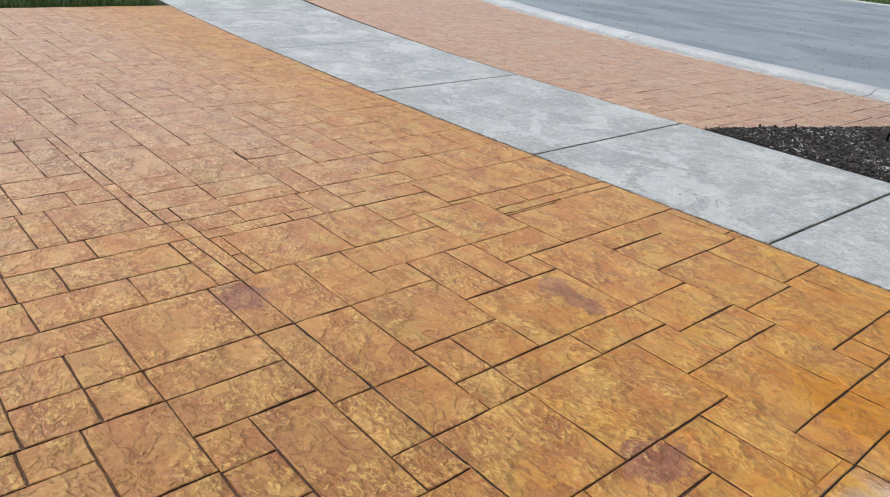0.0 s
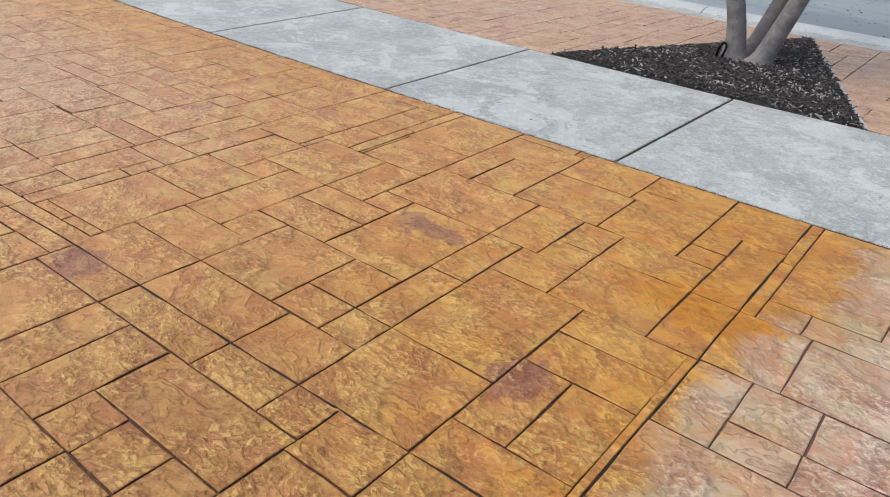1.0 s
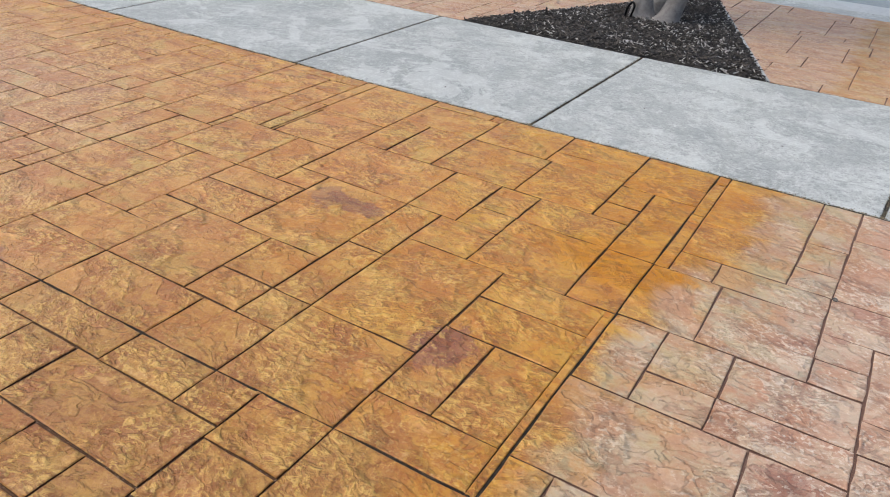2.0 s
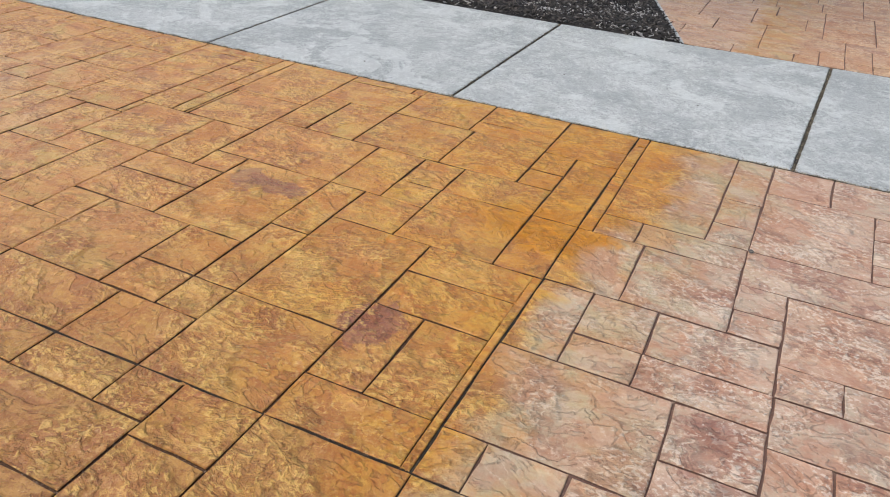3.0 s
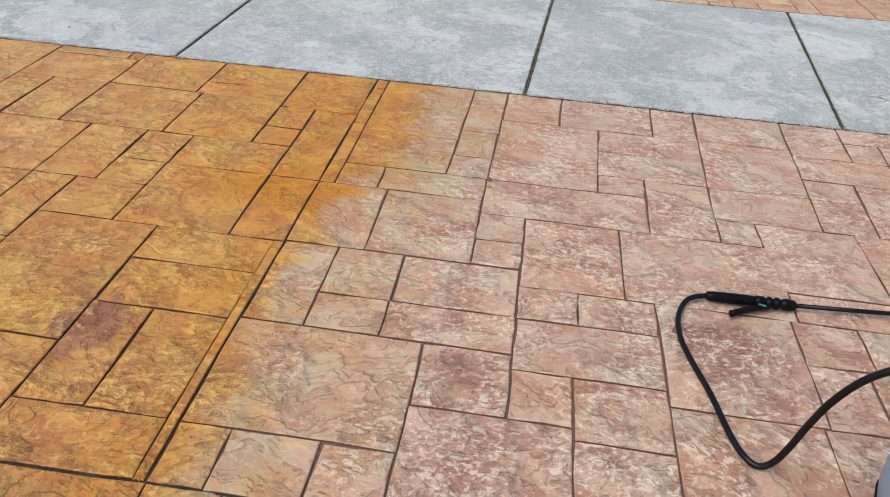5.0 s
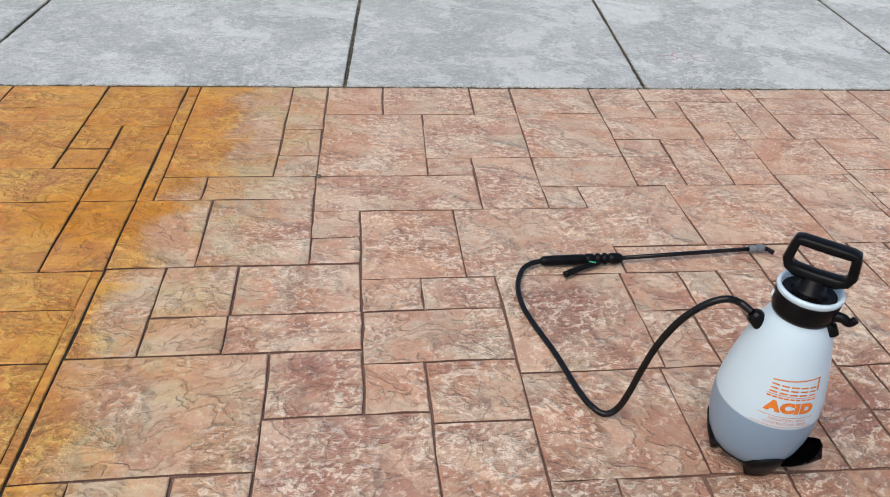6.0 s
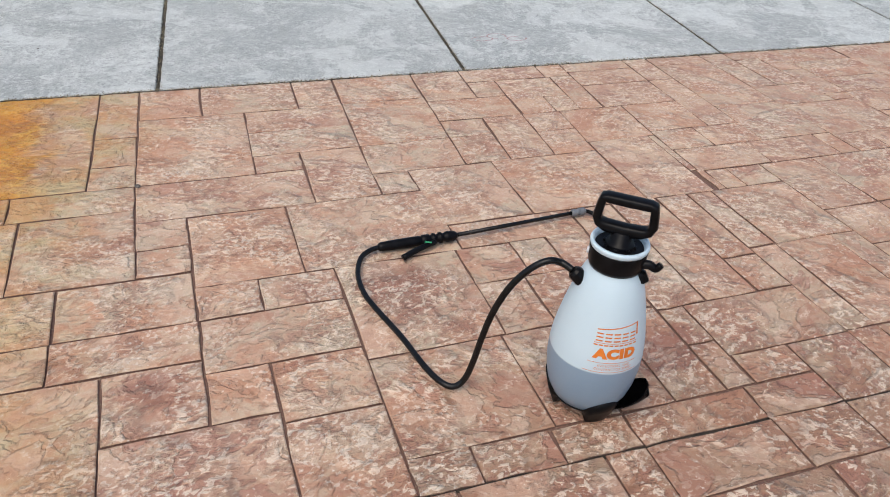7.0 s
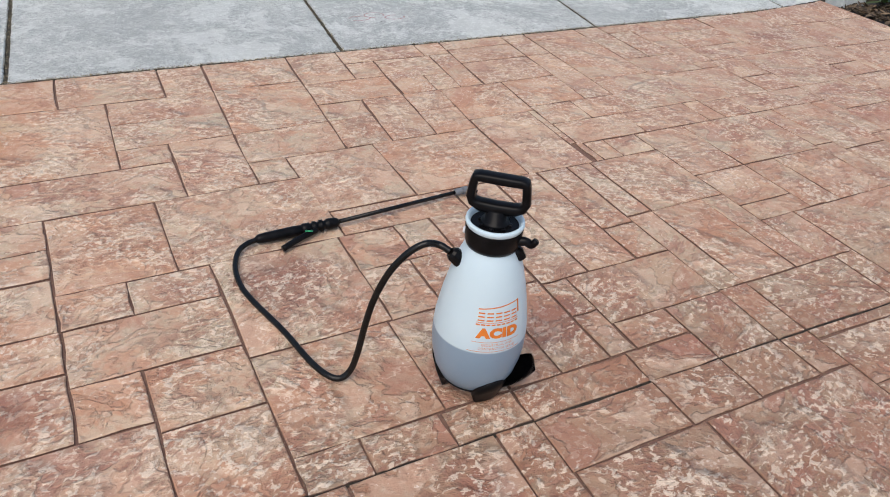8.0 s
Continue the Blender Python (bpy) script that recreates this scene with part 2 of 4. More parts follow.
def joint_material():
    k = Mat("joint_grout", 0.8)
    geo = k.node("ShaderNodeNewGeometry")
    sep = k.node("ShaderNodeSeparateXYZ")
    k.put(geo.outputs["Position"], sep.inputs[0])
    n = k.noise(geo.outputs["Position"], 9, 5, 0.6)
    g = k.noise(geo.outputs["Position"], 160, 3, 0.6)
    east = k.step(sep.outputs[0], 0.85, 1.1)
    c = k.mix(east, k.mix(n, (0.05, 0.02, 0.008), (0.12, 0.052, 0.02)), k.mix(n, (0.10, 0.05, 0.036), (0.23, 0.128, 0.09)))
    k.colour(k.mix(k.step(g, 0.56, 0.66), c, (0.24, 0.17, 0.115)))
    k.bump(g, 0.003)
    return k.m


def concrete_material(name, base, dirt, rough=0.82, grainy=1.0):
    k = Mat(name, rough)
    geo = k.node("ShaderNodeNewGeometry")
    info = k.node("ShaderNodeObjectInfo")
    pos = geo.outputs["Position"]
    brush = k.noise(pos, 16, 9, 0.78, 0.8)
    broad = k.noise(pos, 1.7, 6, 0.62, 0.7)
    grit = k.noise(pos, 120, 4, 0.75)
    pit = k.noise(pos, 48, 6, 0.75)
    scuff = k.noise(pos, 5.5, 7, 0.62, 1.0)
    fleck = k.noise(pos, 24, 3, 0.5)
    c = k.mix(k.step(broad, 0.40, 0.62), base, dirt)
    light = tuple(min(0.8, v * 1.28) for v in base)
    c = k.mix(k.math("MULTIPLY", k.step(brush, 0.51, 0.58), 0.6 * grainy), c, light)
    c = k.mix(k.math("MULTIPLY", k.step(brush, 0.47, 0.39), 0.6 * grainy), c, tuple(v * 0.82 for v in dirt))
    trace = k.math("MULTIPLY", k.step(k.math("ABSOLUTE", k.math("SUBTRACT", scuff, 0.5)), 0.012, 0.003), k.step(broad, 0.48, 0.56))
    c = k.mix(k.math("MULTIPLY", trace, 0.45), c, light)
    c = k.mix(k.math("MULTIPLY", k.step(pit, 0.55, 0.60), 0.65 * grainy), c, tuple(v * 0.6 for v in base))
    c = k.mix(k.math("MULTIPLY", k.step(pit, 0.45, 0.40), 0.6 * grainy), c, light)
    c = k.mix(k.math("MULTIPLY", k.step(grit, 0.54, 0.60), 0.6 * grainy), c, tuple(v * 0.5 for v in dirt))
    c = k.mix(k.math("MULTIPLY", k.step(fleck, 0.735, 0.76), 0.8), c, tuple(v * 0.3 for v in dirt))
    c = k.mix(k.math("MULTIPLY", info.outputs["Random"], 0.2), c, tuple(v * 0.85 for v in dirt))
    skin = k.noise(pos, 2.3, 8, 0.66, 0.6)
    c = k.mix(k.math("MULTIPLY", k.step(skin, 0.545, 0.565), 0.40 * grainy), c, light)
    c = k.mix(k.math("MULTIPLY", k.step(skin, 0.455, 0.435), 0.34 * grainy), c, tuple(v * 0.86 for v in dirt))
    k.colour(c)
    k.bump(k.math("ADD", k.math("MULTIPLY", grit, 0.6), k.math("ADD", pit, k.math("MULTIPLY", brush, 0.6))), 0.005, 0.8)
    return k.m


def asphalt_material():
    k = Mat("asphalt", 0.6)
    pos = k.node("ShaderNodeNewGeometry").outputs["Position"]
    grain = k.noise(pos, 60, 5, 0.75)
    stretch = k.node("ShaderNodeMapping")
    stretch.inputs["Scale"].default_value = (0.6, 1.1, 1.0)
    k.put(pos, stretch.inputs["Vector"])
    worn = k.noise(stretch.outputs[0], 0.9, 5, 0.6, 0.5)
    spots = k.noise(pos, 7, 3, 0.6)
    c = k.mix(k.step(worn, 0.38, 0.6), (0.215, 0.25, 0.255), (0.31, 0.345, 0.345))
    c = k.mix(k.math("MULTIPLY", k.step(grain, 0.42, 0.7), 0.5), c, (0.12, 0.13, 0.145))
    c = k.mix(k.math("MULTIPLY", k.step(spots, 0.70, 0.74), 0.8), c, (0.04, 0.04, 0.045))
    k.colour(c)
    k.bump(grain, 0.006)
    return k.m


def mottled(name, a, b, scale, rough=0.7, bump=0.0, metal=0.0, spec=0.5, island=False):
    k = Mat(name, rough, metal)
    tc = k.node("ShaderNodeTexCoord")
    n = k.noise(tc.outputs["Object"], scale, 5, 0.6)
    f = k.step(n, 0.35, 0.65)
    if island:
        f = k.math("MULTIPLY", k.math("ADD", f, 1.0), k.math("MULTIPLY", k.node("ShaderNodeNewGeometry").outputs["Random Per Island"], 0.6), True)
    k.colour(k.mix(f, a, b))
    k.b.inputs["Specular IOR Level"].default_value = spec
    if bump:
        k.bump(n, bump)
    return k.m


def chip_material():
    """Bark chips: most nearly black, some brown, a few bleached."""
    k = Mat("bark_chips", 0.85)
    geo = k.node("ShaderNodeNewGeometry")
    r = geo.outputs["Random Per Island"]
    n = k.noise(geo.outputs["Position"], 60, 4, 0.6)
    c = k.mix(k.step(r, 0.35, 0.8), (0.014, 0.013, 0.013), (0.065, 0.058, 0.052))
    c = k.mix(k.math("MULTIPLY", n, 0.4), c, (0.09, 0.075, 0.06))
    c = k.mix(k.math("MULTIPLY", k.step(r, 0.6, 0.85), 0.5), c, (0.12, 0.10, 0.08))
    drift = k.noise(geo.outputs["Position"], 2.6, 4, 0.6)
    often = k.math("ADD", r, k.math("MULTIPLY", k.math("SUBTRACT", drift, 0.5), 1.1))
    c = k.mix(k.math("MULTIPLY", k.step(often, 0.86, 0.95), k.math("ADD", k.math("MULTIPLY", n, 0.9), 0.35)), c, (0.46, 0.445, 0.41))
    k.colour(c)
    return k.m


def trunk_material():
    k = Mat("palm_bark", 0.75)
    tc = k.node("ShaderNodeTexCoord")
    sep = k.node("ShaderNodeSeparateXYZ")
    k.put(tc.outputs["Object"], sep.inputs[0])
    n = k.noise(tc.outputs["Object"], 14, 6, 0.65, 0.6)
    f = k.noise(tc.outputs["Object"], 70, 4, 0.6)
    stripes = k.math("SINE", k.math("ADD", k.math("MULTIPLY", sep.outputs[2], 105.0), k.math("MULTIPLY", n, 5.0)))
    ring = k.step(stripes, 0.86, 0.99)
    c = k.mix(k.step(n, 0.35, 0.65), (0.15, 0.138, 0.128), (0.24, 0.225, 0.212))
    c = k.mix(k.math("MULTIPLY", k.math("MULTIPLY", ring, k.step(f, 0.4, 0.65)), 0.12), c, (0.055, 0.043, 0.037))
    c = k.mix(k.math("MULTIPLY", k.step(f, 0.6, 0.7), 0.4), c, (0.26, 0.24, 0.225))
    k.colour(c)
    k.bump(k.math("SUBTRACT", k.math("MULTIPLY", f, 0.5), k.math("MULTIPLY", ring, 0.2)), 0.003)
    return k.m


def tank_material():
    """Milky plastic; the grey liquid shows through it up to its level."""
    k = Mat("milky_plastic", 0.38)
    tc = k.node("ShaderNodeTexCoord")
    sep = k.node("ShaderNodeSeparateXYZ")
    k.put(tc.outputs["Object"], sep.inputs[0])
    n = k.noise(tc.outputs["Object"], 9, 4, 0.5)
    full = k.step(k.math("ADD", sep.outputs[2], k.math("MULTIPLY", k.math("SUBTRACT", n, 0.5), 0.004)), 0.172, 0.167)
    k.colour(k.mix(full, k.mix(n, (0.49, 0.61, 0.665), (0.54, 0.655, 0.705)), k.mix(n, (0.185, 0.265, 0.345), (0.235, 0.315, 0.39))))
    k.b.inputs["Subsurface Weight"].default_value = 0.12
    k.b.inputs["Subsurface Radius"].default_value = (0.02, 0.02, 0.02)
    k.bump(k.noise(tc.outputs["Object"], 40, 3, 0.5), 0.0004)
    return k.m


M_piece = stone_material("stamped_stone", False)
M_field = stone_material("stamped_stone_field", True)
M_joint = joint_material()
M_walk = concrete_material("walk_concrete", (0.50, 0.52, 0.487), (0.355, 0.373, 0.352))
M_kerb = concrete_material("kerb_concrete", (0.53, 0.55, 0.535), (0.46, 0.48, 0.465), 0.82, 0.35)
M_gap = mottled("gap_dirt", (0.03, 0.028, 0.024), (0.09, 0.075, 0.05), 30, 0.9, 0.004)
M_cut = mottled("cut_dirt", (0.010, 0.008, 0.006), (0.045, 0.032, 0.02), 30, 0.9, 0.004)
M_road = asphalt_material()
M_crumb = mottled("seam_crumbs", (0.06, 0.05, 0.035), (0.34, 0.29, 0.19), 25, 0.9, 0, 0, 0.3, True)
M_soil = mottled("bed_soil", (0.012, 0.011, 0.010), (0.035, 0.03, 0.026), 22, 0.95, 0.02)
M_chip = chip_material()
M_grass = mottled("lawn", (0.035, 0.06, 0.016), (0.085, 0.12, 0.03), 3.0, 0.8, 0.02)
M_blade = mottled("grass_blades", (0.05, 0.10, 0.02), (0.14, 0.19, 0.045), 6.0, 0.6, 0, 0, 0.3, True)
M_trunk = trunk_material()
M_frond = mottled("palm_leaf", (0.04, 0.085, 0.02), (0.08, 0.14, 0.04), 5.0, 0.5, 0, 0, 0.5, True)
M_tank = tank_material()
M_black = mottled("black_plastic", (0.003, 0.003, 0.0035), (0.006, 0.006, 0.007), 40, 0.30, 0.0004, 0.0, 0.11)
M_hose = mottled("black_rubber", (0.003, 0.003, 0.003), (0.007, 0.007, 0.007), 60, 0.27, 0.0004, 0.0, 0.24)
M_grey = mottled("grey_plastic", (0.09, 0.10, 0.11), (0.16, 0.17, 0.18), 50, 0.45)
M_orange = mottled("orange_print", (0.62, 0.15, 0.012), (0.68, 0.19, 0.02), 60, 0.5)
M_green = mottled("green_print", (0.02, 0.25, 0.10), (0.03, 0.32, 0.13), 60, 0.5)
M_valve = mottled("pale_valve", (0.6, 0.61, 0.62), (0.7, 0.71, 0.72), 60, 0.4)
M_redmark = mottled("faded_red_paint", (0.36, 0.20, 0.19), (0.44, 0.37, 0.36), 45, 0.9)
M_litter = mottled("dry_leaves", (0.03, 0.022, 0.016), (0.20, 0.14, 0.085), 12, 0.85, 0, 0, 0.3, True)
M_pebble = mottled("pebble_stone", (0.05, 0.045, 0.04), (0.16, 0.14, 0.12), 60, 0.8)


# ---- building helpers ----
def mesh_from(name, verts, faces, mat, smooth=False):
    me = bpy.data.meshes.new(name)
    me.from_pydata(verts, [], faces)
    me.materials.append(mat)
    if smooth:
        me.polygons.foreach_set("use_smooth", [True] * len(me.polygons))
    me.update()
    return me


def part(name, me, parent, label=""):
    ob = new(name, me)
    ob.parent = parent
    return tagged(ob, label) if label else ob


def from_bm(name, bm, mat, smooth=True):
    bmesh.ops.recalc_face_normals(bm, faces=bm.faces)
    me = bpy.data.meshes.new(name)
    bm.to_mesh(me)
    bm.free()
    me.materials.append(mat)
    if smooth:
        me.polygons.foreach_set("use_smooth", [True] * len(me.polygons))
    return me


def lathe(profile, segs=48):
    """A turned body from (radius, height) pairs, as a bmesh."""
    bm = bmesh.new()
    rings = [[bm.verts.new((r * math.cos(math.tau * i / segs), r * math.sin(math.tau * i / segs), z)) for i in range(segs)] for r, z in profile]
    for a, b in zip(rings, rings[1:]):
        for i in range(segs):
            j = (i + 1) % segs
            bm.faces.new((a[i], a[j], b[j], b[i]))
    for ring in (rings[0], rings[-1]):
        bm.faces.new(ring)
    return bm


def glide(points, n=8):
    """A smooth line through the points (Catmull-Rom)."""
    p = [Vector(q) for q in points]
    p = [2 * p[0] - p[1]] + p + [2 * p[-1] - p[-2]]
    out = []
    for a, b, c, d in zip(p, p[1:], p[2:], p[3:]):
        for i in range(n):
            t = i / n
            out.append(0.5 * (2 * b + (c - a) * t + (2 * a - 5 * b + 4 * c - d) * t * t + (3 * b - a - 3 * c + d) * t ** 3))
    return out + [p[-2]]


def tube(path, radius, segs=14):
    """A round tube along a line; radius is a number or one for each point. Capped."""
    bm = bmesh.new()
    rad = radius if isinstance(radius, list) else [radius] * len(path)
    side = None
    rings = []
    for i, q in enumerate(path):
        d = (path[min(i + 1, len(path) - 1)] - path[max(i - 1, 0)]).normalized()
        if side is None:
            side = d.orthogonal().normalized()
        side = (side - d * side.dot(d)).normalized()
        up = d.cross(side)
        rings.append([bm.verts.new(q + rad[i] * (math.cos(math.tau * k / segs) * side + math.sin(math.tau * k / segs) * up)) for k in range(segs)])
    for a, b in zip(rings, rings[1:]):
        for k in range(segs):
            j = (k + 1) % segs
            bm.faces.new((a[k], a[j], b[j], b[k]))
    bm.faces.new(rings[0])
    bm.faces.new(rings[-1])
    return bm


def block(x0, y0, z0, x1, y1, z1, bevel=0.003, segs=2):
    bm = bmesh.new()
    bmesh.ops.create_cube(bm, size=1)
    for v in bm.verts:
        v.co = (x0 if v.co.x < 0 else x1, y0 if v.co.y < 0 else y1, z0 if v.co.z < 0 else z1)
    if bevel:
        bmesh.ops.bevel(bm, geom=bm.edges[:], offset=bevel, segments=segs, affect="EDGES", profile=0.6)
    return bm


def clip(poly, px, py, nx, ny):
    """The piece of a convex outline on the side of the line to which (nx, ny) points."""
    out = []
    for (ax, ay), (bx, by) in zip(poly, poly[1:] + poly[:1]):
        da, db = (ax - px) * nx + (ay - py) * ny, (bx - px) * nx + (by - py) * ny
        if da >= 0:
            out.append((ax, ay))
        if (da >= 0) != (db >= 0):
            f = da / (da - db)
            out.append((ax + (bx - ax) * f, ay + (by - ay) * f))
    return out


def area(poly):
    return 0.5 * sum(a[0] * b[1] - b[0] * a[1] for a, b in zip(poly, poly[1:] + poly[:1]))


def inset(poly, d):
    out = []
    n = len(poly)
    for i in range(n):
        (ax, ay), (bx, by), (cx, cy) = poly[i - 1], poly[i], poly[(i + 1) % n]
        l1, l2 = math.hypot(bx - ax, by - ay) or 1, math.hypot(cx - bx, cy - by) or 1
        n1, n2 = (-(by - ay) / l1, (bx - ax) / l1), (-(cy - by) / l2, (cx - bx) / l2)
        k = d / max(0.35, 1 + n1[0] * n2[0] + n1[1] * n2[1])
        out.append((bx + (n1[0] + n2[0]) * k, by + (n1[1] + n2[1]) * k))
    return out


stone_rng = random.Random(11)


def stone(poly):
    """Verts and faces of one stamped stone: a slightly uneven top, worn arrises, sides that run down into the joint."""
    r = stone_rng
    gap = r.uniform(0.0020, 0.0038)
    rim = []
    for (ax, ay), (bx, by) in zip(poly, poly[1:] + poly[:1]):
        f, g = r.uniform(0.2, 0.45), r.uniform(0.55, 0.8)
        rim += [(ax, ay), (ax + (bx - ax) * f, ay + (by - ay) * f), (ax + (bx - ax) * g, ay + (by - ay) * g)]
    outer = [(x + r.uniform(-0.0024, 0.0024), y + r.uniform(-0.0024, 0.0024)) for x, y in inset(rim, gap)]
    top = [(x + r.uniform(-0.001, 0.001), y + r.uniform(-0.001, 0.001)) for x, y in inset(outer, 0.0026)]
    n = len(rim)
    lift = r.uniform(-0.0005, 0.0005)
    verts = [(x, y, -0.016) for x, y in outer] + [(x, y, lift - 0.0024) for x, y in outer]
    verts += [(x, y, lift + r.uniform(-0.0003, 0.0003)) for x, y in top]
    faces = [tuple(range(2 * n, 3 * n))]
    for a in (0, n):
        faces += [(a + i, a + (i + 1) % n, a + n + (i + 1) % n, a + n + i) for i in range(n)]
    return verts, faces, [0] + [1] * n + [0] * n


def stones_mesh(name, polys, mat):
    """One or more stones as a mesh; the flanks in the joint take the colour of the grout."""
    verts, faces, slots = [], [], []
    for p in polys:
        v, f, s = stone(p)
        faces += [tuple(i + len(verts) for i in q) for q in f]
        verts += v
        slots += s
    me = mesh_from(name, verts, faces, mat)
    me.materials.append(M_joint)
    me.polygons.foreach_set("material_index", slots)
    return me


# ---- plan of the ground ----
def walk_near(x):
    return 0.008 * min(0, x + 1.5) ** 2 + 0.09 * min(1.2, max(0, x - 5.1)) ** 2


def walk_far(x):
    return 1.60 + 0.017 * min(0, x + 1.5) ** 2 + 0.03 * max(0, x)


def kerb_in(x):
    return 4.25 + (0.022 * min(0, x + 0.5) ** 2 if x > -9 else 1.59 + 0.37 * (-9 - x))


BED = [(-1.36, 1.597), (0.79, 1.606), (-0.18, 4.24)]
CUT_X, CUT_Y = 0.896, -2.12
DRIVE_W, DRIVE_E, DRIVE_S = -7.8, 6.05, -6.5

tagged(new("ground", mesh_from("ground", [(-300, -300, -0.06), (300, -300, -0.06), (300, 300, -0.06), (-300, 300, -0.06)], [(0, 1, 2, 3)], M_grass)),
       "mown green lawn that surrounds the paving", "ground", kind="structure")

# Plan of the stamped stones in centimetres: west, south, east, north edge.
STONES_FAR_WEST = [
    (-314, -188, -252, -167), (-297, -243, -277, -226), (-297, -226, -263, -220), (-297, -220, -263, -188), (-277, -243, -254, -226),
    (-263, -226, -211, -220), (-263, -220, -211, -188), (-254, -243, -233, -226), (-252, -188, -230, -150), (-233, -263, -211, -226),
    (-211, -263, -192, -242), (-211, -242, -192, -226), (-211, -226, -192, -220), (-211, -220, -192, -188), (-192, -255, -155, -226),
    (-192, -226, -171, -220), (-192, -220, -171, -188), (-171, -226, -155, -220), (-171, -220, -155, -212), (-171, -212, -155, -188),
    (-132, -163, -95, -134), (-132, -206, -95, -163), (-132, -134, -111, -96),
]
STONES_WEST = [
    (-115, -281, -93, -247), (-115, -247, -93, -227), (-111, -134, -95, -119), (-111, -119, -73, -86), (-95, -191, -56, -171),
    (-95, -171, -73, -119), (-93, -263, -56, -226), (-93, -226, -56, -212), (-90, -48, -52, 2), (-88, -82, -52, -48),
    (-76, -279, -56, -263), (-73, -171, -56, -154), (-73, -154, -37, -134), (-73, -134, -37, -119), (-73, -119, -52, -82),
    (-56, -279, -39, -263), (-56, -263, -39, -226), (-56, -226, -12, -212), (-56, -212, -12, -191), (-56, -191, -21, -154),
    (-52, -33, -13, 2), (-52, -69, -36, -33), (-52, -105, 0, -69),
]
STONES_SEALED_WEST = [
    (-39, -263, -20, -226), (-39, -300, -25, -285), (-39, -285, -5, -263), (-37, -154, 0, -105), (-36, -69, -13, -33),
    (-21, -191, 0, -176), (-21, -176, 0, -154), (-20, -263, -4, -248), (-20, -248, 30, -226), (-13, -33, 23, 2),
    (-13, -69, 26, -33), (-12, -226, 15, -212), (-12, -212, 15, -191), (-4, -263, 14, -248), (0, -191, 15, -176),
    (0, -140, 15, -105), (0, -176, 15, -140), (0, -105, 21, -69), (15, -226, 30, -212), (15, -176, 52, -126),
    (15, -212, 52, -176), (15, -126, 38, -105), (21, -90, 38, -69),
]
STONES_SEALED_MIDDLE = [
    (21, -105, 38, -90), (23, -33, 59, 2), (26, -69, 59, -33), (30, -230, 52, -212), (38, -126, 73, -90),
    (38, -90, 73, -69), (52, -142, 87, -126), (52, -161, 87, -142), (52, -195, 68, -161), (52, -212, 87, -195),
    (59, -21, 90, 2), (59, -55, 73, -37), (59, -69, 73, -55), (59, -37, 90, -21), (68, -195, 87, -161),
    (73, -126, 87, -90), (73, -90, 90, -37), (94.5, -90, 109, -75.5), (91, -125, 112.5, -90), (91, -160, 105.5, -125),
    (91, -195, 135.6, -160), (91, -212, 101, -195), (94.5, -48, 130, 2),
]
STONES_SEALED_EAST = [
    (94.5, -75.5, 130, -48), (101, -212, 120, -195), (105.5, -146, 124.5, -125), (105.5, -160, 124.5, -146), (109, -90, 144, -75.5),
    (112.5, -125, 143, -90), (120, -212, 135.6, -195), (124.5, -146, 157.2, -125), (124.5, -160, 157.2, -146), (130, -40, 144, 2),
    (130, -61, 144, -40), (130, -75.5, 144, -61), (135.6, -180.5, 157.2, -160), (135.6, -212, 171.5, -180.5), (144, -27, 166, 2),
    (144, -75.5, 181, -27), (144, -97.5, 197, -75.5), (143, -112, 157.2, -97.5), (143, -125, 157.2, -112), (157.2, -132.5, 185.8, -97.5),
    (157.2, -146, 173, -132.5), (157.2, -165, 193.4, -146), (157.2, -180.5, 171.5, -165),
]
STONES_DRY_WEST = [
    (166, -27, 201.5, 2), (171.5, -184, 193.4, -165), (171.5, -212, 193.4, -184), (173, -146, 193.4, -132.5), (181, -45, 218.5, -27),
    (181, -63, 218.5, -45), (181, -75.5, 197, -63), (185.8, -132.5, 231, -97.5), (193.4, -170, 228.6, -132.5), (193.4, -212, 207, -202),
    (193.4, -202, 227, -170), (197, -97.5, 218.5, -63), (201.5, -27, 218.5, 2), (207, -212, 225, -202), (218.5, -26, 252.5, 2),
    (218.5, -63, 252.5, -26), (218.5, -97.5, 231, -84), (218.5, -84, 252.5, -63), (225, -212, 242.8, -202), (227, -202, 242.8, -170),
    (228.6, -170, 242.8, -149), (228.6, -149, 245.5, -132.5), (231, -132.5, 271, -119.5),
]
STONES_DRY_MIDDLE = [
    (231, -119.5, 262, -84), (242.8, -212, 275, -202), (242.8, -226, 275, -212), (245.5, -149, 257, -132.5), (252.5, -30, 274.5, 2),
    (252.5, -49, 287.5, -30), (252.5, -84, 270, -63), (252.5, -63, 270, -49), (262, -119.5, 304, -84), (270, -84, 287.5, -49),
    (275, -212, 296, -202), (275, -226, 296, -212), (274.5, -14, 312, 2), (274.5, -30, 287.5, -14), (279, -192, 316, -172),
    (279, -202, 296, -192), (287, -172, 304, -119.5), (287.5, -34, 314, -14), (287.5, -65, 304, -49), (287.5, -84, 304, -65),
    (296, -212, 316, -192), (296, -226, 316, -212), (304, -77, 333, -49),
]
